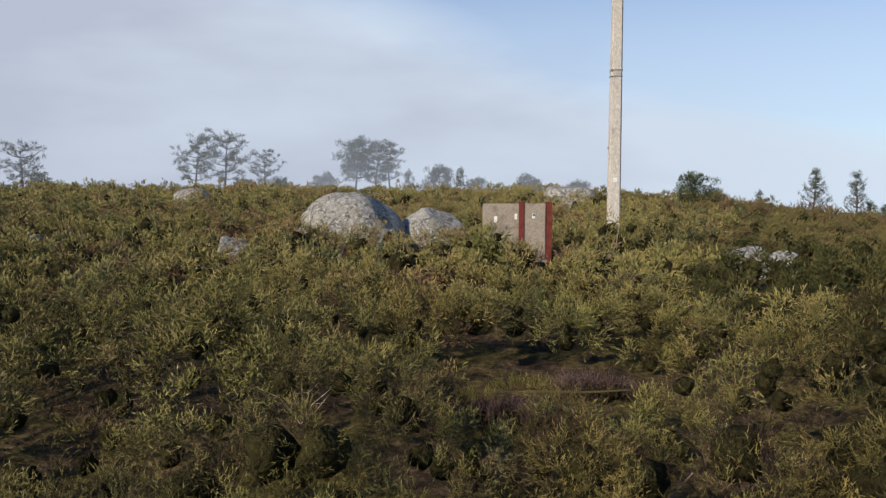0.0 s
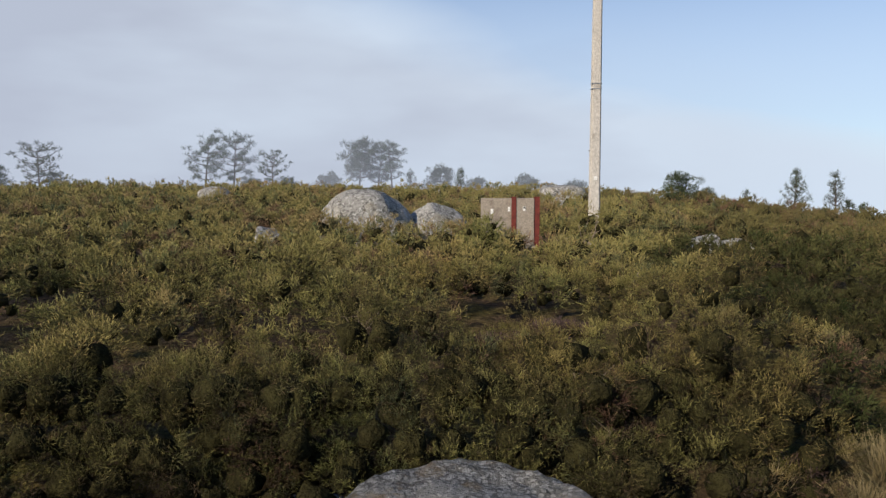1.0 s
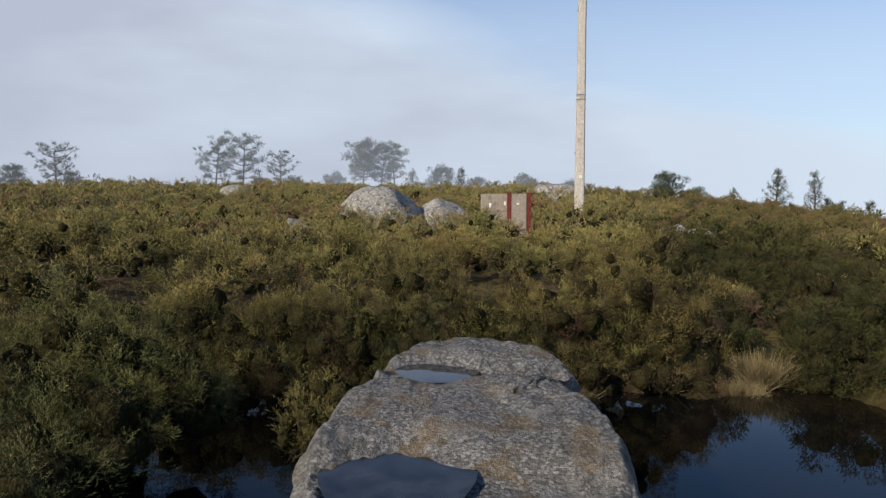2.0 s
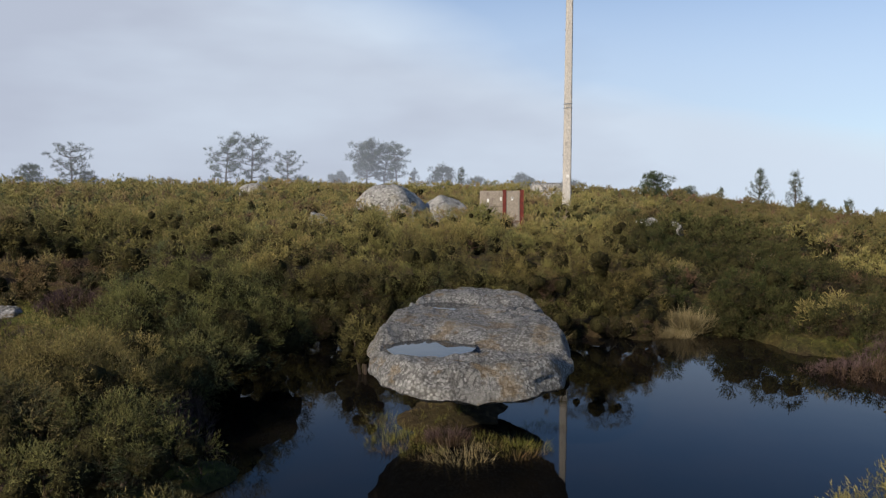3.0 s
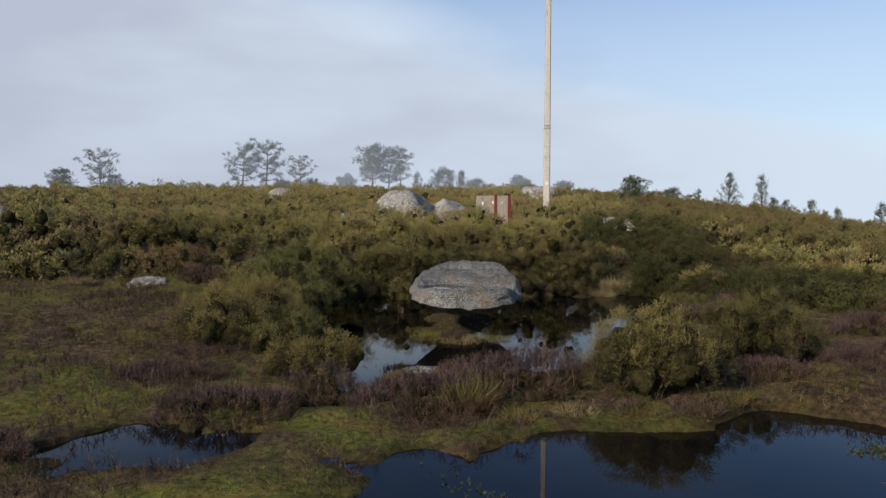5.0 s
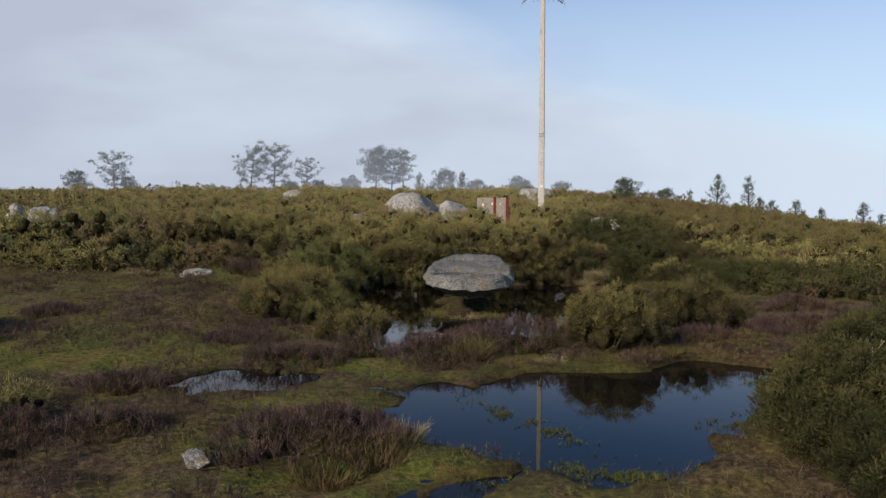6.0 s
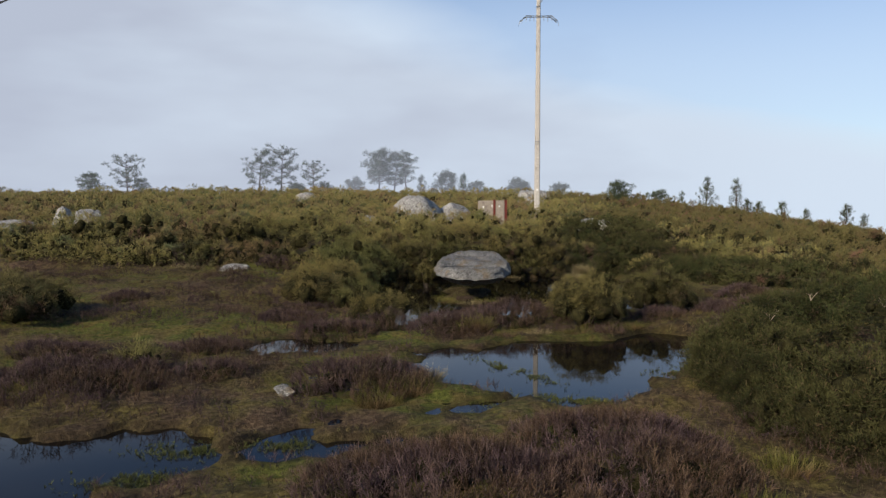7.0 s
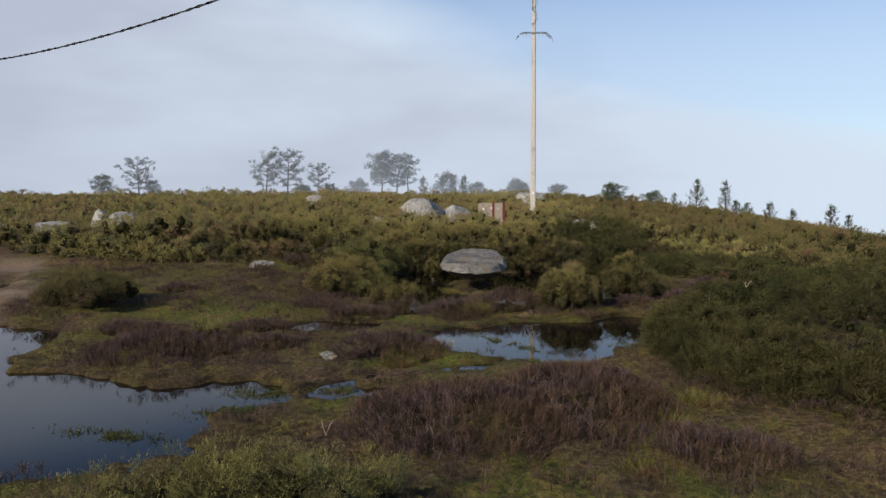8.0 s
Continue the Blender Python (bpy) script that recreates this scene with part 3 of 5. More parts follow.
def canopy_raster(lobes, x0, y0, x1, y1, cell):
    """Height of the uppermost lobe over a fine plan grid."""
    nx, ny = int((x1 - x0) / cell) + 1, int((y1 - y0) / cell) + 1
    top = np.full((ny, nx), -50.0)
    for x, y, z, r, h in lobes:
        i0, i1 = max(0, int((x - r - x0) / cell)), min(nx - 1, int((x + r - x0) / cell) + 1)
        j0, j1 = max(0, int((y - r - y0) / cell)), min(ny - 1, int((y + r - y0) / cell) + 1)
        if i1 <= i0 or j1 <= j0:
            continue
        X = x0 + np.arange(i0, i1 + 1) * cell - x
        Y = (y0 + np.arange(j0, j1 + 1) * cell - y)[:, None]
        q = 1 - (X * X + Y * Y) / (r * r)
        t = np.where(q > 0, z + h * 0.93 * np.sqrt(np.maximum(q, 0)), -50.0)
        np.maximum(top[j0:j1 + 1, i0:i1 + 1], t, out=top[j0:j1 + 1, i0:i1 + 1])
    return lambda px, py: top[np.clip(((py - y0) / cell).astype(int), 0, ny - 1), np.clip(((px - x0) / cell).astype(int), 0, nx - 1)]


def gorse_shoots(lobes, lod, canopy=None, edge=False, boost=0.0):
    """Cushions of spiny tips all over the lobes, with dark gaps between the cushions."""
    T, (l0, l1), dens, tips, radius = GORSE_LOD[lod]
    C, N, k, lump = dome_points(lobes, dens)
    if canopy:
        s = C[:, 2] > canopy(C[:, 0], C[:, 1]) - (0.36, 0.28, 0.20, 0.16)[lod]
        if edge:
            s |= (np.abs(C[:, 1] - hill_edge(C[:, 0])) < 0.55) | (np.abs(C[:, 0] - right_edge(C[:, 1])) < 0.7)
        C, N, k, lump = C[s], N[s], k[s], lump[s]
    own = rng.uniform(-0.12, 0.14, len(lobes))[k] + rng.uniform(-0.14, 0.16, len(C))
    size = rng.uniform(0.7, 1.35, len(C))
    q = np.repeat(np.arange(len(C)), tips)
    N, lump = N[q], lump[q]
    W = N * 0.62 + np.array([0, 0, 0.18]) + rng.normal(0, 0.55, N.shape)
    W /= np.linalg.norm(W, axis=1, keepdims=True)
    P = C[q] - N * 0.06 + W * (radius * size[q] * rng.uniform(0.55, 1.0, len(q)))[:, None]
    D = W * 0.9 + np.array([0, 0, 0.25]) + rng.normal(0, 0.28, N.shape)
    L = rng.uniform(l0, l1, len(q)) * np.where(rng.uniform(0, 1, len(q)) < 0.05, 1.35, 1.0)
    # shading put into the tone: lighter upwards and outwards, darker in hollows
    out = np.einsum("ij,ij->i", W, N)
    # the step per detail level paints the far hill brighter, near bushes dimmer
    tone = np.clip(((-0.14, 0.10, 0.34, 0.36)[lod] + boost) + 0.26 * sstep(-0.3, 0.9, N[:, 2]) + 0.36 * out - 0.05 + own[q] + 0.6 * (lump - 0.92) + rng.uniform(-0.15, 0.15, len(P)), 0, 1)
    return place_shoots(P - D * 0.02, D, L, T, tone, (0.38, 0.42, 0.50, 0.50)[lod])


def ball(sub):
    b = bmesh.new()
    bmesh.ops.create_icosphere(b, subdivisions=sub, radius=1)
    v, f = np.array([v.co[:] for v in b.verts]), np.array([[v.index for v in f.verts] for f in b.faces])
    b.free()
    return v, f


CORES = {1: ball(1), 2: ball(2)}


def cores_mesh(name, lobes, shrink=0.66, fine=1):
    """The dead inside of every lobe, coloured dark for the shade between the tufts."""
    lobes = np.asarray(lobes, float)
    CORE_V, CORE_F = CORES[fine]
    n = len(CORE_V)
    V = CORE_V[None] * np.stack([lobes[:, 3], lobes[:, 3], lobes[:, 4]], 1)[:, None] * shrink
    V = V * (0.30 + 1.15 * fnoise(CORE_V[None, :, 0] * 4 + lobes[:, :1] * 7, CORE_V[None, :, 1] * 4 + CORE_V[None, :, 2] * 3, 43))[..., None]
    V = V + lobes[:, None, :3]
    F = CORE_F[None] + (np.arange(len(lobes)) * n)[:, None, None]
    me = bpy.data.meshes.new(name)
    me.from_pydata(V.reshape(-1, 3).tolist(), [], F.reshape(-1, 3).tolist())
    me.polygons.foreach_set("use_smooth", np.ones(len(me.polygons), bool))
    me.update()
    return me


# ---- where gorse grows ----
CLEAR = [
    (-2.2, 16.0, 1.15, 1.0), (-0.4, 17.0, 0.75, 0.7), (5.1, 29.9, 1.2, 1.0), (5.6, 12.3, 0.85, 0.75), (-9.2, 27.0, 0.8, 0.8), (-4.0, 13.6, 0.45, 0.5),
    (1.35, 13.3, 0.85, 0.22), (1.72, 12.5, 0.26, 0.8), (3.4, 15.0, 0.22, 0.25), (0.85, 6.1, 0.9, 0.75), (1.7, 6.6, 0.6, 0.3), (2.5, 6.6, 0.45, 0.4), (-14.4, 8.5, 0.9, 0.9),
    (-17.1, 9.3, 1.2, 1.1), (-6.76, 2.7, 0.7, 0.7), (-2.7, 9.8, 0.35, 0.6), (-0.4, 15.0, 0.5, 0.5), (-8.4, 15.0, 0.4, 0.4), (-0.5, 15.9, 0.6, 0.5), (5.4, 11.5, 0.75, 0.7), (-9.2, 25.8, 0.8, 0.7), (5.1, 28.6, 1.0, 0.6),
]


def right_edge(y):
    """Western limit of the gorse east of the bog; a wet wedge opens between y = -4 and -1."""
    return np.interp(y, [-16, -14, -13, -12.2, -11.5, -10, -9, -8.2, -7.4, -6.6, -5.5, -4, -3.5, -2.9, -2.5, -1, 0.5, 1.5, 2.6], [7.2, 5.6, 4.5, 3.7, 2.9, 2.65, 2.6, 2.85, 3.5, 4.3, 5.6, 7.6, 12, 12, 8.0, 7.0, 6.0, 5.3, 4.6])


def hill_edge(x):
    return np.interp(x, [-40, -20, -14, -12, -9, -6, -4.2, -3.2, 3.6], [8.0, 6.0, 4.2, 3.9, 3.3, 3.7, 2.9, 2.8, 2.95])


def gorse_here(x, y):
    on_hill = (y > hill_edge(x)) & (x < 4)
    on_right = (x > right_edge(y)) | ((y > 2.9) & (x >= 4))
    ok = (on_hill | on_right) & (y > -16)
    for cx, cy, a, b in CLEAR:
        ok &= np.hypot((x - cx) / a, (y - cy) / b) > 1
    return ok


def nearness(x, y):
    """Metres to the strip of land below the flight line."""
    return np.where(y > 0, np.hypot(x * 1.15, y), np.maximum(3.2, np.abs(x) * 1.65))


def cover_lobes(x0, x1, y0, y1, step):
    gx, gy = np.meshgrid(np.arange(x0, x1, step), np.arange(y0, y1, step))
    x = (gx + rng.uniform(-0.5, 0.5, gx.shape) * step).ravel()
    y = (gy + rng.uniform(-0.5, 0.5, gx.shape) * step).ravel()
    return x, y


def lobe_rows(x, y, step):
    g = ground_z(x, y)
    edge = np.minimum(np.abs(y - hill_edge(x)), 1.2) / 1.2
    tall = (0.27 + 0.44 * fnoise(x * 0.55, y * 0.55, 51)) + 0.28 * (vnoise(x * 1.5, y * 1.5, 53) - 0.5) + rng.uniform(-0.16, 0.16, len(x)) * (1.3 if step > 0.48 else 1)
    tall = np.maximum(tall, 0.16) * (0.84 + 0.16 * edge) * np.where(y < 1.5, (2.15 - 0.95 * sstep(-6.5, -3.5, y)) * (0.42 + 0.58 * sstep(0.0, 2.4, x - right_edge(y))), 1 + 0.95 * sstep(9, 3.6, y) * sstep(3.6, 2.4, x) - 0.30 * sstep(2.6, 3.6, x) * sstep(9, 5, y))
    tall = tall * (1 - 0.62 * np.exp(-((x - 0.9) / 1.1) ** 4 - ((y - 4.95) / 0.8) ** 4))
    r = step * rng.uniform(0.44, 0.74, len(x))
    h = np.minimum(tall, r * 1.1)
    keep = vnoise(x * 0.7, y * 0.7, 57) > np.where(y < 2.9, -1, np.where(y < 9, 0.03, 0.09))
    return np.stack([x, y, g + tall - h, r, h], 1)[keep]


def lod_of(near):
    return 0 if near < 4.6 else 1 if near < 10.5 else 2 if near < 26 else 3


NEAR_ZONES = ((-7, 7, 2.4, 11, 0.44), (2, 9, -16, 2.9, 0.46))
FAR_ZONES = ((-24, 22, 2.6, 17, 0.50), (9, 16, -13, 2.6, 0.52), (-36, 32, 17, 29, 0.62), (-48, 46, 29, 42, 0.86))
near_rows, far_rows = [], []
for x0, x1, y0, y1, step in NEAR_ZONES + FAR_ZONES:
    x, y = cover_lobes(x0, x1, y0, y1, step)
    ok = gorse_here(x, y) & (np.abs(x) < 0.64 * (y + 22) + 2.5)
    if step == 0.50:
        ok &= ~((np.abs(x) < 7) & (y < 11)) & ~((x > 2) & (x < 9) & (y < 2.9))
    (far_rows if step > 0.48 else near_rows).append(lobe_rows(x[ok], y[ok], step))
for q in range(3):
    x = np.arange(-3.2, 4.8, 0.24) + rng.uniform(-0.08, 0.08, 34)
    y = hill_edge(x) + 0.08 - 0.16 * q + rng.uniform(-0.1, 0.1, 34)
    keep = np.hypot(x - 3.2, y - 3.0) > 0.58
    r = rng.uniform(0.2, 0.3, 34)
    near_rows.append(np.stack([x, y, 0.66 - 0.27 * q + rng.uniform(-0.12, 0.14, 34), r, r], 1)[keep])
    y = np.linspace(-1.0, 2.6, 22) + rng.uniform(-0.08, 0.08, 22)
    x = right_edge(y) - 0.12 - 0.14 * q + rng.uniform(-0.1, 0.1, 22)
    r = rng.uniform(0.2, 0.3, 22)
    near_rows.append(np.stack([x, y, 0.30 - 0.16 * q + rng.uniform(-0.08, 0.1, 22), r, r], 1))
    y = np.linspace(-14.6, -5.6, 40) + rng.uniform(-0.08, 0.08, 40)
    x = right_edge(y) + 0.1 - 0.1 * q + rng.uniform(-0.1, 0.1, 40)
    r = rng.uniform(0.22, 0.34, 40)
    near_rows.append(np.stack([x, y, ground_z(x, y) + 0.20 - 0.2 * q + rng.uniform(-0.08, 0.1, 40), r, r], 1))
    y = np.linspace(-12.6, -5.6, 30) + rng.uniform(-0.1, 0.1, 30)
    x = right_edge(y) + 0.18 + 0.22 * q + rng.uniform(-0.1, 0.1, 30)
    r = rng.uniform(0.22, 0.34, 30)
    near_rows.append(np.stack([x, y, ground_z(x, y) + 0.26 + 0.14 * q + rng.uniform(-0.1, 0.1, 30), r, r], 1))
    x = np.linspace(-14, -3.3, 44) + rng.uniform(-0.08, 0.08, 44)
    y = hill_edge(x) - 0.05 - 0.16 * q + rng.uniform(-0.12, 0.12, 44)
    r = rng.uniform(0.2, 0.32, 44)
    far_rows.append(np.stack([x, y, ground_z(x, y) + 0.30 - 0.2 * q + rng.uniform(-0.08, 0.1, 44), r, r], 1))
x = np.arange(-3.4, 2.8, 0.3) + rng.uniform(-0.08, 0.08, 21)
r = rng.uniform(0.30, 0.38, 21)
near_rows.append(np.stack([x, hill_edge(x) + 0.40 + rng.uniform(-0.1, 0.1, 21), 0.66 + rng.uniform(-0.08, 0.1, 21), r, r], 1))
near_rows, far_rows = np.concatenate(near_rows), np.concatenate(far_rows)
canopy = canopy_raster(np.concatenate([near_rows, far_rows]), -50, -17, 48, 48, 0.12)

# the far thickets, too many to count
# split so that the eastern part takes foliage with shade mixed into it
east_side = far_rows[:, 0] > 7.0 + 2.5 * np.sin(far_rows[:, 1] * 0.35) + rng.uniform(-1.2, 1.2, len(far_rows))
for stand, mat, label in ((~east_side, M_GORSE, "dense olive-green spiny gorse thicket covering the hillside"), (east_side, M_GORSE_PART_SHADE, "dense green gorse thicket on the eastern slope, shade put into its colour")):
    rows = far_rows[stand]
    near = nearness(rows[:, 0], rows[:, 1])
    tris, shoot_tones = [], []
    for lod, (a, b) in enumerate(((0, 4.6), (4.6, 10.5), (10.5, 26), (26, 999))):
        s = (near >= a) & (near < b)
        if s.any():
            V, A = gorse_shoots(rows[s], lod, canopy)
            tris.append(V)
            shoot_tones.append(A)
    gorse_cover = link("gorse_cover", tri_mesh("gorse_cover", np.concatenate(tris), np.concatenate(shoot_tones)), mat)
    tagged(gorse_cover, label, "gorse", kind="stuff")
    link("dead_inside", cores_mesh("dead_inside", rows, 0.54), M_INNER, gorse_cover, "dead inner twigs, darkened to carry the shade of the gaps")

# the near slopes, bush by bush
seeds_xy = []
for x0, x1, y0, y1, step in NEAR_ZONES:
    x, y = cover_lobes(x0, x1, y0, y1, 1.3)
    seeds_xy.append(np.stack([x, y], 1))
seeds_xy = np.concatenate(seeds_xy)
owner = np.argmin(np.hypot(near_rows[:, None, 0] - seeds_xy[None, :, 0], near_rows[:, None, 1] - seeds_xy[None, :, 1]), 1)
for q in range(len(seeds_xy)):
    rows = near_rows[owner == q]
    if not len(rows):
        continue
    cx, cy = rows[:, 0].mean(), rows[:, 1].mean()
    foot = Vector((cx, cy, float(ground_z(cx, cy))))
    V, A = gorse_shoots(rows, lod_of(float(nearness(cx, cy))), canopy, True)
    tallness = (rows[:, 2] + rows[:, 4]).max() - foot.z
    label = "green spiny gorse bush beside the bog, shade put into its colour" if cy < 1 else "green gorse bush on the eastern slope, shade put into its colour" if cx > 3.5 + 0.6 * math.sin(cy * 1.3) else "tall bushy olive-green gorse with dark hollows" if tallness > 0.95 else "low spiny green gorse bush on the slope" if tallness < 0.62 else "rounded olive-green gorse bush on the slope"
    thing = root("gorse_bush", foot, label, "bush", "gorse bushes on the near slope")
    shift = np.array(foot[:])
    # bog-side and eastern bushes take the foliage with shade in its colour
    link("foliage", tri_mesh("foliage", V - shift, A), M_GORSE_SHADE if cy < 1 or cx > 3.5 + 0.6 * math.sin(cy * 1.3) else M_GORSE, thing)
    rows = rows.copy()
    on_edge = (np.abs(rows[:, 1] - hill_edge(rows[:, 0])) < 0.8) | (np.abs(rows[:, 0] - right_edge(rows[:, 1])) < 0.8)
    rows[:, 3:] *= np.where(on_edge, 1.0, 0.5)[:, None]
    rows[:, :3] -= shift
    link("dead_inside", cores_mesh("dead_inside", rows, 0.56, 2), M_INNER, thing, "dead inner twigs, darkened to carry the shade of the gaps")["kind"] = "stuff"


# ---- single bushes round the pools ----
def bush_lobes(a, b, h, n, seed):
    """Lobes round the bush's own foot, a and b its half sizes, h its height."""
    r = np.random.default_rng(seed)
    rows = [(0, 0, h * 0.45, min(a, b) * 0.72, h * 0.55)]
    for i in range(n):
        t = i * 2.39996 + r.uniform(-0.3, 0.3)
        d = math.sqrt((i + 0.6) / n) * 0.82
        x, y = a * d * math.cos(t), b * d * math.sin(t)
        top = h * (1.02 - 0.55 * d * d) * r.uniform(0.85, 1.12)
        rr = r.uniform(0.26, 0.40) * min(1.0, math.sqrt(a * b))
        rows.append((x, y, max(top - rr, 0.08), rr, rr * 1.05))
        if top > 0.55:
            rows.append((x * 1.05, y * 1.05, top * 0.42, rr * 1.05, rr))
    return np.array(rows)


def gorse_bush(x, y, a, b, h, n, seed, lod, label):
    z = float(ground_z(x, y))
    thing = root("gorse_bush", (x, y, max(z, -0.02)), label, "bush", "gorse bushes round the pools")
    rows = bush_lobes(a, b, h, n, seed)
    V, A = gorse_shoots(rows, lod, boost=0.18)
    link("foliage", tri_mesh("foliage", V, A), M_GORSE_PART_SHADE if "dark" in label or "boggy" in label else M_GORSE_FRESH, thing)
    link("dead_inside", cores_mesh("dead_inside", rows, 0.56, 2), M_INNER, thing, "dead inner twigs, darkened to carry the shade of the gaps")["kind"] = "stuff"
    stems = []
    r = np.random.default_rng(seed + 50)
    for i in range(5):
        t = r.uniform(0, 6.28)
        d = r.uniform(0.05, 0.4)
        e = Vector((a * d * math.cos(t), b * d * math.sin(t), h * 0.6))
        stems.append(tube([(e.x * 0.3, e.y * 0.3, -0.1), (e.x * 0.7, e.y * 0.6, h * 0.3), e], [0.02, 0.016, 0.008], 5))
    part("stem", merge(stems), M_BARK, thing, "dark woody stems")
    return thing


GREEN = "rounded bright green spiny gorse bush at the water's edge"
for row in (
    (-3.1, 0.3, 1.25, 1.65, 1.28, 24, 1, 0, "broad olive-green gorse bush on the pond bank"),
    (-3.5, -1.8, 1.0, 1.3, 0.92, 17, 2, 0, "low spreading green gorse bush on the pond bank"),
    (-1.98, -4.25, 0.72, 0.6, 0.62, 11, 3, 0, "small yellow-green gorse bush beside purple heather"),
    (1.85, -4.8, 0.80, 0.74, 0.88, 17, 4, 0, GREEN),
    (3.55, -3.5, 0.80, 0.76, 0.88, 14, 5, 0, "rounded green gorse bush on the boggy shore"),
    (-8.9, -4.5, 1.2, 1.15, 0.85, 12, 6, 1, "dark green gorse bush with brown heather at its foot"),
    (-2.5, -15.4, 1.7, 0.75, 0.60, 18, 7, 0, "bright green spiny gorse bush with upright shoots"),
    (3.45, 14.05, 0.75, 0.4, 0.88, 9, 14, 2, "rounded olive-green gorse bush at the foot of the pole"),
    (0.8, 12.55, 0.6, 0.35, 0.80, 8, 15, 2, "rounded olive-green gorse bush before the concrete panels"),
    (-2.65, -2.65, 0.65, 0.85, 0.60, 9, 11, 0, "low green gorse bush overhanging the pond"),
    (-1.22, 0.65, 0.32, 0.45, 0.70, 8, 8, 0, "small green gorse bush beside the flat rock"),
    (-5.0, -8.3, 0.4, 0.3, 0.42, 4, 9, 1, "small green gorse bush among heather"),
    (4.95, 2.2, 0.55, 0.6, 0.45, 7, 13, 1, "low green gorse bush overhanging the pond"),
):
    gorse_bush(*row)

# ---- heather ----
HEATHER_T = [spray(6, 2, 0.11, 0.018, s, 0.021, 0.8) for s in (21, 22, 23)]
HEATHER_FAR = [spray(4, 1, 0.12, 0.03, s, 0.024, 1.4) for s in (24, 25)]


def tuft_points(a, b, h, density, seed, flat=0.0):
    n = int(density * math.pi * a * b)
    r = np.random.default_rng(seed)
    t, d = r.uniform(0, 6.283, n), np.sqrt(r.uniform(0, 1, n))
    wob = 0.8 + 0.35 * fnoise(np.cos(t) * 1.6 + seed, np.sin(t) * 1.6, 61)
    x, y = a * d * wob * np.cos(t), b * d * wob * np.sin(t)
    return x, y, d


def heather_clump(x, y, a, b, h, seed, label, density=340, far=False, mat=None, name="heather_clump", category="heather"):
    z0 = float(ground_z(x, y))
    thing = root(name, (x, y, max(z0, 0.0)), label, category, "heather clumps on the bog")
    px, py, d = tuft_points(a, b, h, density * (0.5 if far else 1), seed)
    top = h * (1 - 0.65 * d ** 2) * (0.65 + 0.6 * fnoise(px * 2.2 + seed, py * 2.2, 63))
    gz = ground_z(px + x, py + y) - max(z0, 0.0)
    L = rng.uniform(0.11, 0.23, len(px))
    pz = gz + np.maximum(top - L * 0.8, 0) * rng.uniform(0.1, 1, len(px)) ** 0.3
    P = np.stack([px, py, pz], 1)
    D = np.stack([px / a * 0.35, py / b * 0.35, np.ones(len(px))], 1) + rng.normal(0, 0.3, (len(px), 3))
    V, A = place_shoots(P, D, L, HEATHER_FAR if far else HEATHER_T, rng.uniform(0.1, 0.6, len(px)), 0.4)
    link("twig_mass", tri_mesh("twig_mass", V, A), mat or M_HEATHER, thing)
    rows = []
    r = np.random.default_rng(seed + 9)
    for i in range(max(6, int(9 * a * b))):
        t, q = r.uniform(0, 6.28), math.sqrt(r.uniform(0, 1)) * 0.75
        rr = r.uniform(0.2, 0.34) * min(1, 1.6 * min(a, b))
        rows.append((a * q * math.cos(t), b * q * math.sin(t), float(ground_z(x + a * q * math.cos(t), y + b * q * math.sin(t))) - max(z0, 0.0), rr, h * 0.62 * (1 - 0.6 * q * q)))
    link("dead_inside", cores_mesh("dead_inside", rows, 0.8), M_INNER, thing, "dead inner heather twigs, shade put into their colour")["kind"] = "stuff"
    return thing


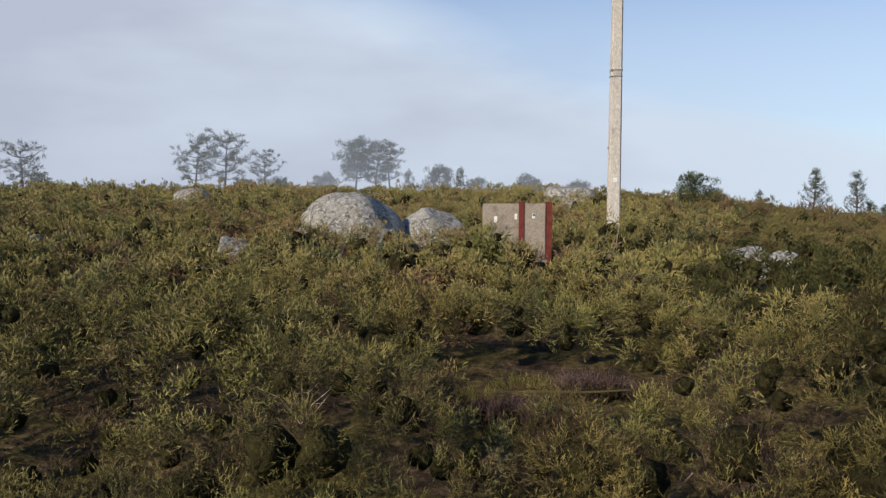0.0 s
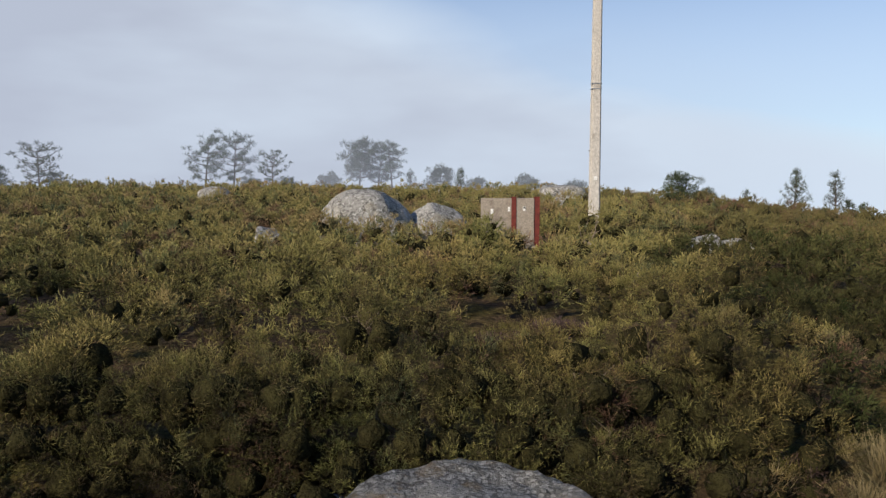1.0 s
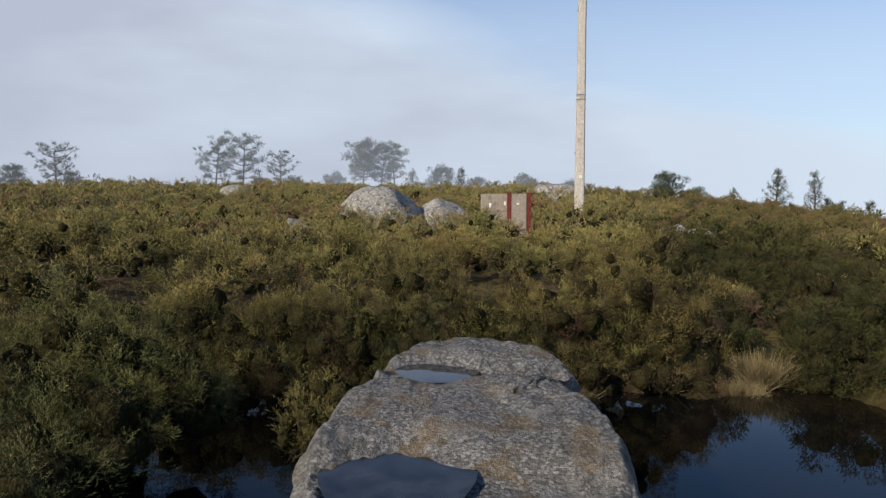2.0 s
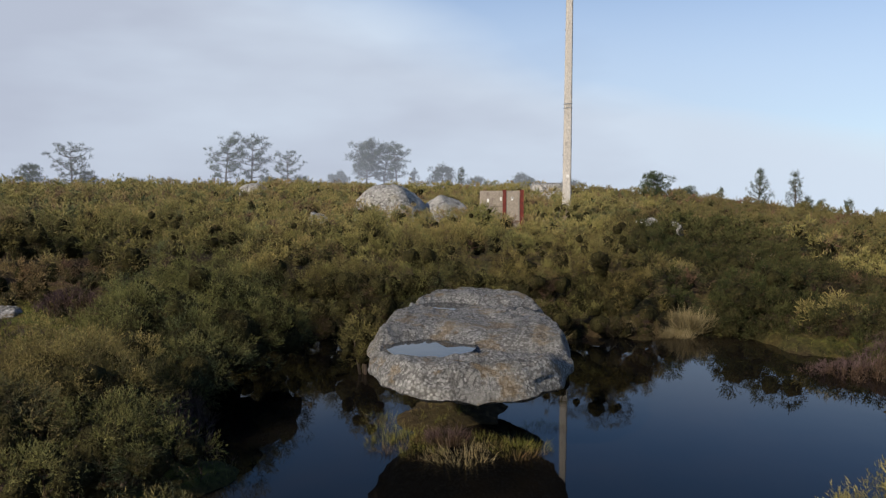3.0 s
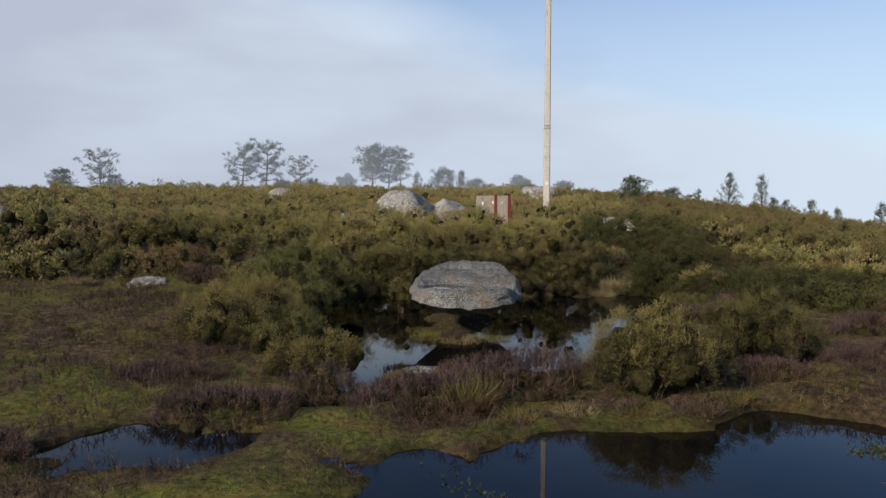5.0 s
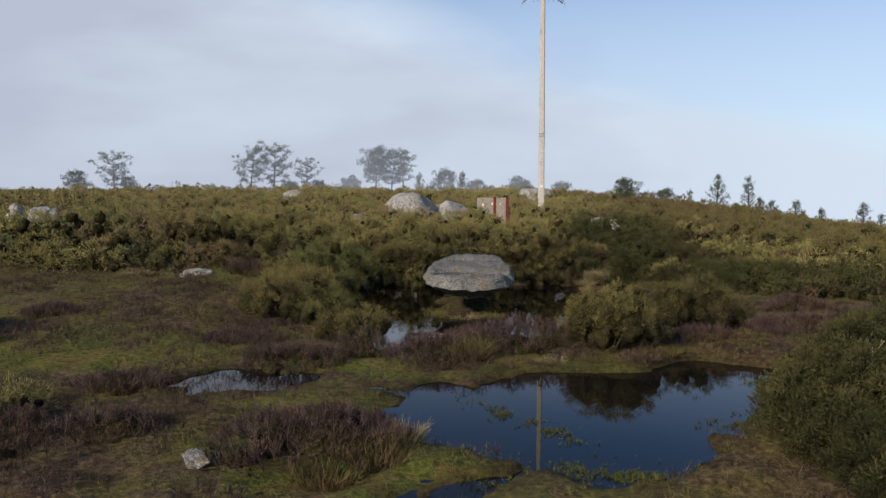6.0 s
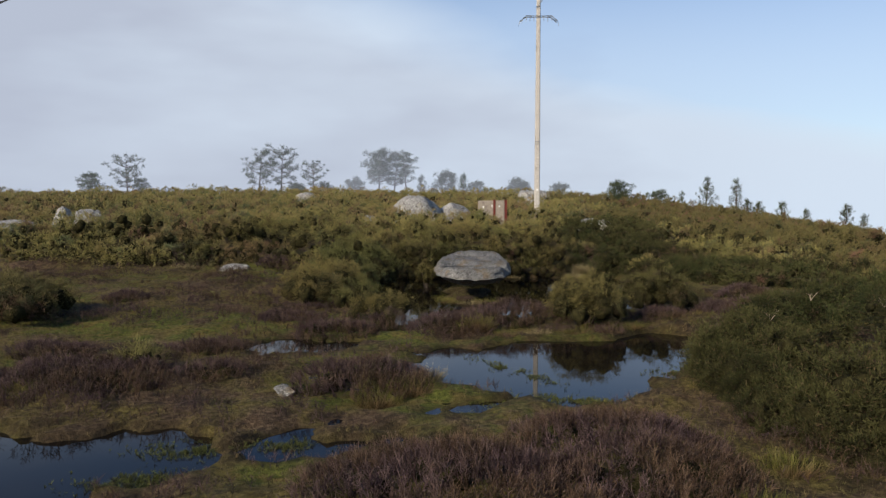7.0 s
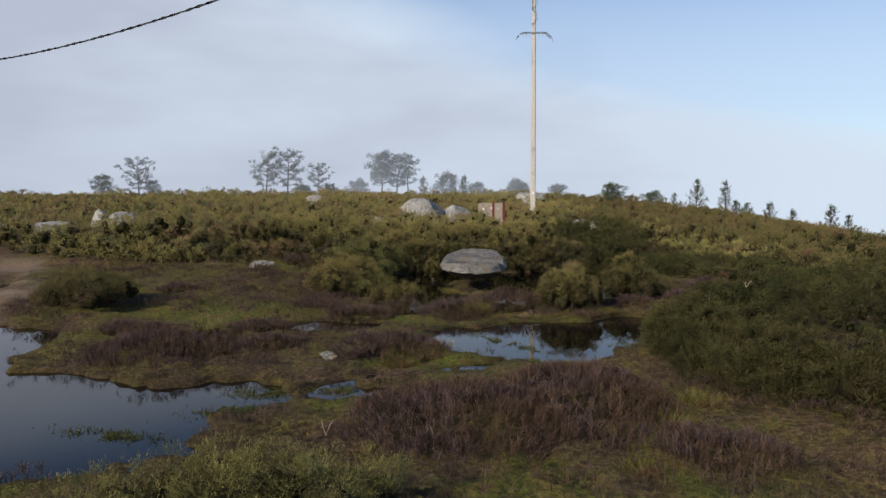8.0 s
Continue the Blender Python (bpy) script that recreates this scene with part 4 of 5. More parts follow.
PURPLE = "purple-brown winter heather clump on wet ground"
for row in (
    (0.45, -4.75, 1.15, 0.72, 0.52, 21, "purple-brown winter heather on a small island in the bog"),
    (-0.65, -5.4, 0.80, 0.60, 0.34, 22, "brown heather mixed with dry grass on the island"),
    (-1.85, -8.95, 0.92, 0.85, 0.44, 23, "rounded purple-brown heather clump beside a pale stone"),
    (-0.75, -12.7, 1.35, 1.35, 0.46, 24, PURPLE),
    (0.75, -12.0, 1.15, 1.6, 0.46, 25, PURPLE),
    (-5.5, -9.0, 1.2, 1.0, 0.38, 26, "greyish purple heather clump on the bog margin"),
    (1.9, -13.7, 0.7, 0.6, 0.26, 27, "sparse dark brown heather in rough grass"),
    (4.15, 0.75, 0.85, 0.55, 0.40, 28, "brown heather clump on the pond shore"),
    (-2.55, -1.75, 0.35, 0.7, 0.34, 29, "purple heather at the foot of the gorse"),
    (-2.65, -5.6, 0.75, 0.55, 0.30, 30, PURPLE),
    (-1.75, -4.75, 0.45, 0.6, 0.34, 31, PURPLE),
    (-5.5, 3.1, 0.75, 0.55, 0.40, 32, "purple-brown heather beside a grey stone"),
    (-8.2, 3.6, 0.9, 0.5, 0.42, 33, "brown heather along the hill's foot"),
    (-10.2, 3.9, 0.8, 0.5, 0.40, 34, "brown heather along the hill's foot"),
    (-6.7, -7.3, 0.7, 0.5, 0.24, 35, PURPLE),
    (-7.6, -2.6, 0.5, 0.4, 0.26, 36, "low reddish-brown heather on the turf"),
    (3.9, -1.9, 0.7, 0.55, 0.30, 38, "dark brown heather on the wet shore"),
    (5.9, -1.9, 0.8, 0.5, 0.32, 39, "dark brown heather on the wet shore"),
    (4.9, -4.0, 0.8, 0.5, 0.30, 40, "dark brown heather on the wet shore"),
    (3.3, -4.35, 0.55, 0.40, 0.26, 41, "brown heather at the foot of a gorse bush"),
    (6.6, -3.2, 0.7, 0.5, 0.30, 42, "dark brown heather on the wet shore"),
    (-3.7, -4.2, 0.7, 0.5, 0.22, 43, PURPLE),
    (-4.5, -6.9, 0.6, 0.4, 0.22, 44, PURPLE),
    (-3.9, -8.6, 0.5, 0.4, 0.2, 45, PURPLE),
    (-1.2, -15.9, 1.0, 0.8, 0.42, 37, PURPLE),
    (1.8, 4.0, 0.40, 0.30, 1.0, 49, "tall purple-brown heather growing through the gorse"),
    (0.45, 5.75, 0.35, 0.3, 0.2, 46, "dead brown twigs and litter in the hollow"),
    (1.35, 6.3, 0.4, 0.35, 0.22, 47, "dead brown twigs and litter in the hollow"),
    (0.9, 5.6, 0.35, 0.25, 0.16, 48, "dead brown twigs and litter in the hollow"),
):
    heather_clump(*row)

# ---- grasses ----
GRASS_T = [wisp(6, 0.40, 0.018, s) for s in (11, 12, 13)]
gx, gy = rng.uniform(-13, 5.5, 72000), rng.uniform(-16.5, 4.2, 72000)
ok = (ground_z(gx, gy) > 0.015) & ~gorse_here(gx, gy) & (np.abs(gx) < 0.62 * (gy + 21) + 1.0) & (sand_mask(gx, gy) < 0.3)
ok &= fnoise(gx * 0.8, gy * 0.8, 71) + rng.uniform(-0.2, 0.2, len(gx)) > 0.38
gx, gy = gx[ok], gy[ok]
P = np.stack([gx, gy, ground_z(gx, gy) - 0.01], 1)
D = np.array([0, 0, 1.0]) + rng.normal(0, 0.25, P.shape)
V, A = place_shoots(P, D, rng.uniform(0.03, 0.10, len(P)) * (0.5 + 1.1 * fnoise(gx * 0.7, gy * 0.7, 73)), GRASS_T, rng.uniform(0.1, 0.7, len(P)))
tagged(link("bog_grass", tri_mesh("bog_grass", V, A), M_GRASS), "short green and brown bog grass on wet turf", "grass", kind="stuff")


hx, hy = rng.uniform(-13, 5.2, 75000), rng.uniform(-16.5, 4.4, 75000)
ok = (pool_depth(hx, hy) < -0.12) & ~gorse_here(hx, hy) & (np.abs(hx) < 0.62 * (hy + 21) + 1.0) & (sand_mask(hx, hy) < 0.2)
patchy = 0.55 * fnoise(hx * 0.5 + 3, hy * 0.7, 81) + 0.45 * fnoise(hx * 1.7, hy * 1.9, 83)
ok &= patchy + rng.uniform(-0.09, 0.09, len(hx)) > 0.50 + 0.10 * np.exp(-((hx - 0.2) / 1.4) ** 2 - ((hy + 10.7) / 0.6) ** 2)
hx, hy, patchy = hx[ok], hy[ok], patchy[ok]
P = np.stack([hx, hy, ground_z(hx, hy) - 0.02 + 0.9 * np.minimum(np.maximum(patchy - 0.475, 0), 0.15)], 1)
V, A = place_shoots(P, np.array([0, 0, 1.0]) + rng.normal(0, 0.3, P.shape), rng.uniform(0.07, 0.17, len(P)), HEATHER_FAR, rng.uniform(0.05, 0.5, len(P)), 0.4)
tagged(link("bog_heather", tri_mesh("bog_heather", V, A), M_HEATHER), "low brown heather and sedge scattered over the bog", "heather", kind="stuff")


MOSS_T = [wisp(5, 0.9, 0.10, s) for s in (31, 32, 33)]


def moss_mat(x, y, a, b, turn, seed):
    """Flat moss floating on a pool, broken at its edges."""
    r = np.random.default_rng(seed)
    n = int(5200 * a * b) + 60
    u, v = r.normal(0, 0.5, n), r.normal(0, 0.5, n)
    q, s = math.cos(radians(turn)), math.sin(radians(turn))
    px, py = x + a * u * q - b * v * s, y + a * u * s + b * v * q
    keep = fnoise(px * 4.5, py * 4.5, 91) + r.uniform(-0.06, 0.06, n) > 0.45
    P = np.stack([px, py, r.uniform(-0.008, 0.010, n)], 1)[keep]
    D = np.array([0, 0, 1.0]) + r.normal(0, 0.4, P.shape)
    return place_shoots(P, D, r.uniform(0.02, 0.04, len(P)), MOSS_T, r.uniform(0.1, 0.8, len(P)))


mats = [moss_mat(*row) for row in (
    (0.22, -8.1, 0.85, 0.17, -52, 1), (-0.2, -9.5, 0.9, 0.3, -20, 2), (-0.7, -9.1, 0.5, 0.3, -30, 3), (0.9, -9.5, 0.7, 0.22, -12, 4), (2.5, -8.1, 0.45, 0.18, 20, 5),
    (-3.5, -12.0, 0.6, 0.22, 10, 6), (-4.6, -12.9, 0.7, 0.16, -15, 7), (-3.3, -11.2, 0.5, 0.25, 0, 8), (-2.4, -11.1, 0.4, 0.2, 0, 9), (-1.0, -3.6, 0.25, 0.3, 0, 11), (3.5, -6.6, 0.3, 0.2, 0, 12),
)]
tagged(link("floating_moss", tri_mesh("floating_moss", np.concatenate([m[0] for m in mats]), np.concatenate([m[1] for m in mats])), M_MOSS), "flat green moss floating in the bog pools", "moss", kind="stuff")


def straw_tuft(x, y, a, h, seed, label, mat=None, count=120):
    z = float(ground_z(x, y))
    thing = root("grass_tuft", (x, y, max(z, -0.03)), label, "grass", "grass tufts by the water")
    r = np.random.default_rng(seed)
    n = count
    t, d = r.uniform(0, 6.283, n), np.sqrt(r.uniform(0, 1, n)) * a
    P = np.stack([d * np.cos(t) * 0.6, d * np.sin(t) * 0.6, np.full(n, -0.02)], 1)
    D = np.stack([np.cos(t) * d / a * 0.8, np.sin(t) * d / a * 0.8, np.ones(n)], 1) + r.normal(0, 0.2, (n, 3))
    V, A = place_shoots(P, D, r.uniform(0.5, 1.0, n) * h, GRASS_T, r.uniform(0.1, 0.7, n))
    link("sward", tri_mesh("sward", V, A), mat or M_STRAW, thing)
    return thing


STRAW = "pale straw-coloured tuft of dry grass"
for row in (
    (3.3, 3.1, 0.34, 0.42, 1, "pale straw-coloured dry grass tuft overhanging the pond", None, 340), (2.95, 2.8, 0.30, 0.28, 30, "yellowish dry grass tuft at the pond's edge", None, 180),
    (0.9, -5.65, 0.35, 0.15, 2, STRAW, None, 80), (1.5, -5.62, 0.35, 0.16, 3, "ochre grass tuft at the pool's edge", M_GRASS, 80), (2.1, -5.6, 0.4, 0.18, 4, "brown sedge tuft at the pool's edge", M_HEATHER, 100), (2.65, -5.3, 0.35, 0.16, 5, "ochre grass tuft at the pool's edge", M_GRASS, 80), (0.3, -5.75, 0.35, 0.14, 23, STRAW, M_GRASS, 90),
    (-0.75, -1.65, 0.36, 0.18, 24, "brown sedge round the flat rock", M_GRASS, 130), (-0.2, -1.95, 0.40, 0.20, 25, "ochre sedge round the flat rock", M_STRAW, 90), (0.3, -1.8, 0.34, 0.2, 26, "green sedge round the flat rock", M_GRASS, 110), (-0.9, -1.0, 0.3, 0.14, 27, "brown sedge round the flat rock", M_GRASS, 110), (0.55, -1.2, 0.25, 0.14, 28, "green sedge round the flat rock", M_GRASS, 90), (-0.5, -1.85, 0.3, 0.16, 29, "green sedge round the flat rock", M_GRASS, 110), (-0.6, -1.5, 0.3, 0.16, 32, "green sedge round the flat rock", M_GRASS, 110), (-0.3, -1.65, 0.3, 0.16, 33, "brown sedge round the flat rock", M_HEATHER, 110), (0.0, -1.6, 0.3, 0.16, 34, "green sedge round the flat rock", M_GRASS, 110), (-0.85, -1.3, 0.25, 0.14, 35, "green sedge round the flat rock", M_GRASS, 90),
    (-0.25, -5.45, 0.32, 0.42, 6, "green and ochre sedge tuft on the island", M_GRASS, 150), (-0.05, -5.1, 0.25, 0.4, 7, "green sedge tuft on the island", M_GRASS, 110),
    (-0.35, -13.6, 0.3, 0.24, 8, "bright green grass tuft in the heather", M_GRASS, 130), (0.9, -14.2, 0.3, 0.2, 9, "green grass tuft in the heather", M_GRASS, 110),
    (-1.6, -9.65, 0.45, 0.22, 10, "ochre grass on the heather hummock", M_GRASS, 220), (-1.2, -9.2, 0.45, 0.28, 11, "ochre grass on the heather hummock", M_GRASS, 220), (-1.05, -8.8, 0.35, 0.30, 31, "pale dry grass on the heather hummock", M_STRAW, 120), (0.7, 6.7, 0.35, 0.22, 12, "brown dry grass in the hollow", M_GRASS), (0.3, 6.4, 0.3, 0.22, 13, "brown dry grass in the hollow", M_GRASS), (1.2, 6.4, 0.3, 0.18, 14, STRAW),
    (-8.2, 2.6, 0.5, 0.3, 15, "yellow-green rough grass tuft"), (-6.2, 1.6, 0.4, 0.25, 16, "yellow-green rough grass tuft", M_GRASS), (2.3, -11.9, 0.4, 0.25, 17, STRAW, M_GRASS),
    (1.6, -12.9, 0.4, 0.25, 18, STRAW, M_GRASS), (1.2, 2.75, 0.3, 0.3, 19, STRAW), (2.2, 2.85, 0.3, 0.28, 20, STRAW), (-5.0, -9.9, 0.3, 0.12, 21, "dull brown dry grass tuft", M_HEATHER), (-4.4, -9.2, 0.3, 0.14, 22, "dull brown dry grass tuft", M_HEATHER),
):
    straw_tuft(*row)


# ---- rocks ----
def rock_bm(size, seed, sub=4, square=0.75, rough=0.12, crack=0.0, lean=0.0, facets=()):
    bm = bmesh.new()
    bmesh.ops.create_icosphere(bm, subdivisions=sub, radius=1)
    off = Vector((seed * 3.7, seed * 1.9, seed * 5.3))
    for v in bm.verts:
        p = v.co.copy()
        q = Vector([math.copysign(abs(c) ** square, c) for c in p])
        f = 1 + rough * (noise.noise(p * 1.3 + off) * 1.4 + noise.noise(p * 3.1 + off) * 0.55 + noise.noise(p * 7 + off) * 0.22)
        if crack:
            for w, sc in ((1.0, 1.15), (0.7, 2.1)):
                f -= crack * w * max(0.0, 1 - abs(noise.noise(p * sc + off * 2)) * 16)
        for nx, ny, nz, far in facets:
            over = q.x * nx + q.y * ny + q.z * nz - far
            if over > 0:
                q = q - Vector((nx, ny, nz)) * over * 0.86
        q = q * f
        q.x += lean * q.z
        v.co = (q.x * size[0], q.y * size[1], q.z * size[2])
    return bm


def boulder(name, x, y, z, size, seed, label, mat=None, turn=0.0, **kw):
    ob = part(name, rock_bm(size, seed, **kw), mat or M_GRANITE, None, label, True)
    ob.matrix_world = pose(x, y, z, 0, 0, turn)
    return tagged(ob, label, "rock", "granite boulders on the moor")


boulder("boulder", -1.98, 16.3, 1.12, (1.22, 1.0, 1.12), 3, "large rounded grey granite boulder with white lichen and cracks", sub=5, square=1.0, crack=0.045, rough=0.06, lean=-0.12, facets=((0.80, -0.2, 0.56, 0.86), (-0.1, -0.90, 0.42, 0.9)))
boulder("boulder", -0.95, 15.75, 0.9, (0.30, 0.5, 0.52), 14, "split grey granite slab leaning on the large boulder", square=0.9, crack=0.05, lean=-0.35, facets=((0.75, -0.1, 0.65, 0.6),))
boulder("boulder", -0.30, 17.0, 1.15, (0.86, 0.7, 0.70), 5, "smaller rounded grey granite boulder in gorse", square=1.0, crack=0.04, rough=0.07, facets=((0.45, -0.25, 0.86, 0.78), (-0.62, -0.35, 0.7, 0.80)))
boulder("boulder", 5.15, 30.0, 1.75, (1.02, 0.95, 0.78), 6, "flat-topped grey granite boulder on the hilltop", square=0.7, rough=0.07, facets=((0.05, -0.1, 0.99, 0.72),))
boulder("boulder", 5.3, 12.6, 0.97, (0.46, 0.5, 0.36), 7, "grey angular granite rock with white lichen in gorse", square=0.85, turn=20, lean=0.3, facets=((-0.2, -0.5, 0.84, 0.42), (0.8, -0.4, 0.45, 0.6)))
boulder("boulder", 5.92, 12.75, 0.91, (0.36, 0.4, 0.34), 8, "dark grey granite rock beside a paler one", square=0.8, turn=-30, facets=((0.1, -0.5, 0.86, 0.45),))
boulder("boulder", -9.2, 27.2, 1.85, (0.66, 0.6, 0.42), 9, "low grey granite boulder on the ridge", square=0.7)
boulder("boulder", -3.95, 13.8, 1.15, (0.28, 0.3, 0.26), 10, "small pale granite rock in gorse", M_GRANITE_PALE, square=0.8, facets=((0.4, -0.4, 0.82, 0.5),))
boulder("boulder", -8.4, 15.2, 1.20, (0.16, 0.16, 0.16), 11, "small pale stone in gorse", M_GRANITE_PALE)
boulder("boulder", -6.76, 2.75, 0.26, (0.42, 0.4, 0.17), 12, "grey granite stone on the turf", M_GRANITE_PALE, square=0.8, facets=((0.1, -0.6, 0.79, 0.45),))
boulder("boulder", -0.68, -4.05, 0.0, (0.36, 0.26, 0.11), 13, "low grey stone with mossy rim in the pond", M_GRANITE, square=0.8, rough=0.25, crack=0.1)
boulder("boulder", -2.78, -9.35, 0.08, (0.10, 0.21, 0.075), 15, "small grey lichen-covered stone beside heather", M_GRANITE_POND, square=0.85, rough=0.3, turn=35, facets=((-0.5, -0.5, 0.7, 0.5),))
boulder("boulder", -14.8, 8.8, 1.3, (0.30, 0.40, 0.60), 16, "upright pale granite block of a split outcrop", M_GRANITE_PALE, square=0.7, crack=0.06, facets=((-0.3, -0.8, 0.5, 0.6),))
boulder("boulder", -13.9, 8.9, 1.25, (0.50, 0.42, 0.58), 17, "pale granite block of a split outcrop", M_GRANITE_PALE, square=0.7, crack=0.08, facets=((0.5, -0.5, 0.7, 0.6), (-0.1, -0.95, 0.3, 0.7)))
boulder("boulder", -17.1, 9.5, 1.05, (0.85, 0.7, 0.42), 18, "low pale granite boulder in gorse", M_GRANITE_PALE, square=0.75, facets=((0.1, -0.45, 0.88, 0.5),))
boulder("boulder", -18.9, 8.6, 0.9, (0.6, 0.6, 0.5), 19, "grey granite boulder in gorse", square=0.75)
boulder("boulder", -11.0, 17.5, 1.25, (0.25, 0.25, 0.2), 22, "small pale stone in gorse", M_GRANITE_PALE, square=0.8)


def pond_rock():
    """Flat, undercut granite slab in two lobes; two channels across its top hold rain water at their western ends."""
    ys = [-2.46, -2.38, -2.15, -1.7, -1.1, -0.4, 0.02, 0.35, 0.75, 1.08, 1.28, 1.33]
    west = [-0.20, -0.52, -0.76, -0.93, -0.98, -0.92, -0.73, -0.74, -0.64, -0.45, -0.15, 0.0]
    east = [0.05, 0.32, 0.55, 0.72, 0.80, 0.78, 0.60, 0.79, 0.68, 0.48, 0.20, 0.1]
    mid_x, mid_y = -0.08, -0.6
    yy = np.linspace(ys[0], ys[-1], 160)
    rim_x = np.concatenate([np.interp(yy, ys, east), np.interp(yy, ys, west)]) - mid_x
    rim_y = np.concatenate([yy, yy]) - mid_y
    ang, far = np.arctan2(rim_y, rim_x), np.hypot(rim_x, rim_y)
    order = np.argsort(ang)
    ang, far = ang[order], far[order]
    ang, far = np.concatenate([ang - 2 * math.pi, ang, ang + 2 * math.pi]), np.concatenate([far, far, far])
    far = np.convolve(far, np.ones(5) / 5, "same")
    bm = bmesh.new()
    bmesh.ops.create_icosphere(bm, subdivisions=6, radius=1)
    for v in bm.verts:
        p = v.co.copy()
        # more of the mesh on the long ends
        a = math.atan2(p.y * 2.0, p.x)
        flat = math.hypot(p.x, p.y)
        rim = float(np.interp(a, ang, far)) * (1 + 0.03 * noise.noise(Vector((math.cos(a) * 5, math.sin(a) * 5, 3.0))))
        e = flat ** 0.45 if p.z > 0 else flat ** 0.7
        x, y = mid_x + math.cos(a) * e * rim, mid_y + math.sin(a) * e * rim
        if p.z > 0:
            z = 0.805 + 0.037 * (y + 2.3) - 0.20 * max(0.0, (e - 0.88) / 0.12) ** 2.0
            inside = max(0.0, min(1.0, (1.0 - e) * 12))
            for cy, wide, deep, cx, reach in ((0.33, 0.40, 0.125, -0.31, 0.44), (-1.50, 0.52, 0.120, -0.44, 0.46)):
                bowl = max(0.0, 1 - math.hypot((x - cx) / reach, (y - cy) / wide) ** 2.5)
                g = math.exp(-((y - cy - 0.05 + 0.16 * max(0, x - cx)) / (wide * 0.42)) ** 2)
                z -= inside * max(deep * bowl, (0.10 if x > cx else 0.07) * g)
            z += 0.03 * noise.noise(Vector((x * 2.2, y * 2.2, 0)))
        else:
            z = 0.60 + 0.037 * (y + 2.3) * e + 0.28 * p.z * abs(p.z) + 0.03 * p.z
            x = mid_x + (x - mid_x) * (1 - 0.10 * abs(p.z))
            y = mid_y + (y - mid_y) * (1 - 0.08 * abs(p.z))
        z += 0.022 * noise.noise(Vector((x * 6, y * 6, z * 6))) + 0.018 * noise.noise(Vector((x * 13, y * 13, z * 13))) + 0.013 * noise.noise(Vector((x * 27, y * 27, z * 27)))
        if p.z < 0.35:
            n3 = noise.noise(Vector((x * 3, y * 3, z * 5)))
            x += 0.05 * n3 * p.x
            y += 0.05 * n3 * p.y
        v.co = (x, y, z)
    ob = part("flat_rock", bm, M_GRANITE_POND, None, "", True)
    return tagged(ob, "flat grey granite rock with rainwater hollows standing in the pond", "rock")


pond_rock()


def rain_pool(x, y, z, a, b):
    bm = bmesh.new()
    c = bm.verts.new((0, 0, 0))
    ring = [bm.verts.new((a * math.cos(t) * (1 + 0.1 * math.sin(3 * t)), b * math.sin(t) * (1 + 0.1 * math.cos(2 * t)), 0)) for t in np.linspace(0, 2 * math.pi, 28, endpoint=False)]
    for i in range(28):
        bm.faces.new((c, ring[i], ring[(i + 1) % 28]))
    ob = part("water_rain_pool", bm, M_RAIN)
    ob.location = (x, y, z)
    return tagged(ob, "still rainwater lying in a rock hollow", "water", kind="structure")


rain_pool(-0.26, 0.33, 0.832, 0.30, 0.31)
rain_pool(-0.44, -1.50, 0.772, 0.38, 0.46)


# ---- dead branches ----
def dead_branch(x, y, z, reach, n, seed, label, upright=0.6, thick=0.012):
    bms = []
    r = np.random.default_rng(seed)
    for i in range(n):
        a = r.uniform(0, 6.28)
        d = Vector((math.cos(a), math.sin(a), upright + r.uniform(-0.2, 0.4))).normalized() * reach * r.uniform(0.5, 1.1)
        m = d * 0.5 + Vector(r.normal(0, 0.10 * reach, 3))
        bms.append(tube([(0, 0, -0.05), m, d], [thick, thick * 0.75, thick * 0.3], 5))
        f = m.lerp(d, 0.3) + Vector(r.normal(0, 0.22 * reach, 3))
        bms.append(tube([m, f], [thick * 0.6, thick * 0.2], 4))
    ob = part("dead_branch", merge(bms), M_DEADWOOD)
    ob.location = (x, y, z)
    return tagged(ob, label, "branch", "dead branches in the gorse")


for row in (
    (-0.85, 4.3, 0.95, 0.30, 6, 1, "bare pale dead twigs in the gorse", 0.6, 0.005), (1.35, 3.0, 0.10, 0.55, 11, 2, "orange-brown dead branches above the pond bank", 1.2),
    (4.6, 14.8, 0.95, 0.55, 14, 3, "pale dead gorse branches near the pole"), (3.0, 13.6, 0.9, 0.75, 4, 4, "thin bare upright stems beside the pole", 3.0),
    (2.2, 13.0, 0.9, 0.7, 3, 5, "thin bent bare stem in the gorse", 0.8), (-1.6, 13.9, 0.75, 0.45, 10, 6, "brown dead gorse in front of the boulder"), (-7.8, 9.6, 0.75, 0.5, 12, 7, "pale dead gorse branches on the slope"),
    (-9.5, 12.5, 0.9, 0.5, 12, 8, "grey dead gorse branches on the slope"), (5.6, 6.2, 0.6, 0.5, 9, 9, "bare reddish dead stems in the gorse", 1.0),
    (3.7, -8.3, 0.80, 0.15, 4, 15, "pale bare dead twigs in the dark gorse", 0.7, 0.006), (4.6, -7.6, 0.98, 0.15, 4, 16, "pale bare dead twigs in the dark gorse", 0.7, 0.006), (5.2, -8.4, 1.0, 0.15, 4, 17, "pale bare dead twigs in the dark gorse", 0.7, 0.006), (-2.1, -13.8, 0.36, 0.14, 3, 18, "bleached white bent twig in the heather", 0.9, 0.008),
    (-6.0, 12.0, 0.85, 0.45, 10, 12, "brown dead gorse branches on the slope"), (2.6, 8.6, 0.75, 0.4, 7, 13, "bare dead stems in the gorse"), (1.15, 4.0, 0.3, 0.5, 8, 14, "tangled dead stems in a hollow", 0.8),
):
    dead_branch(*row)
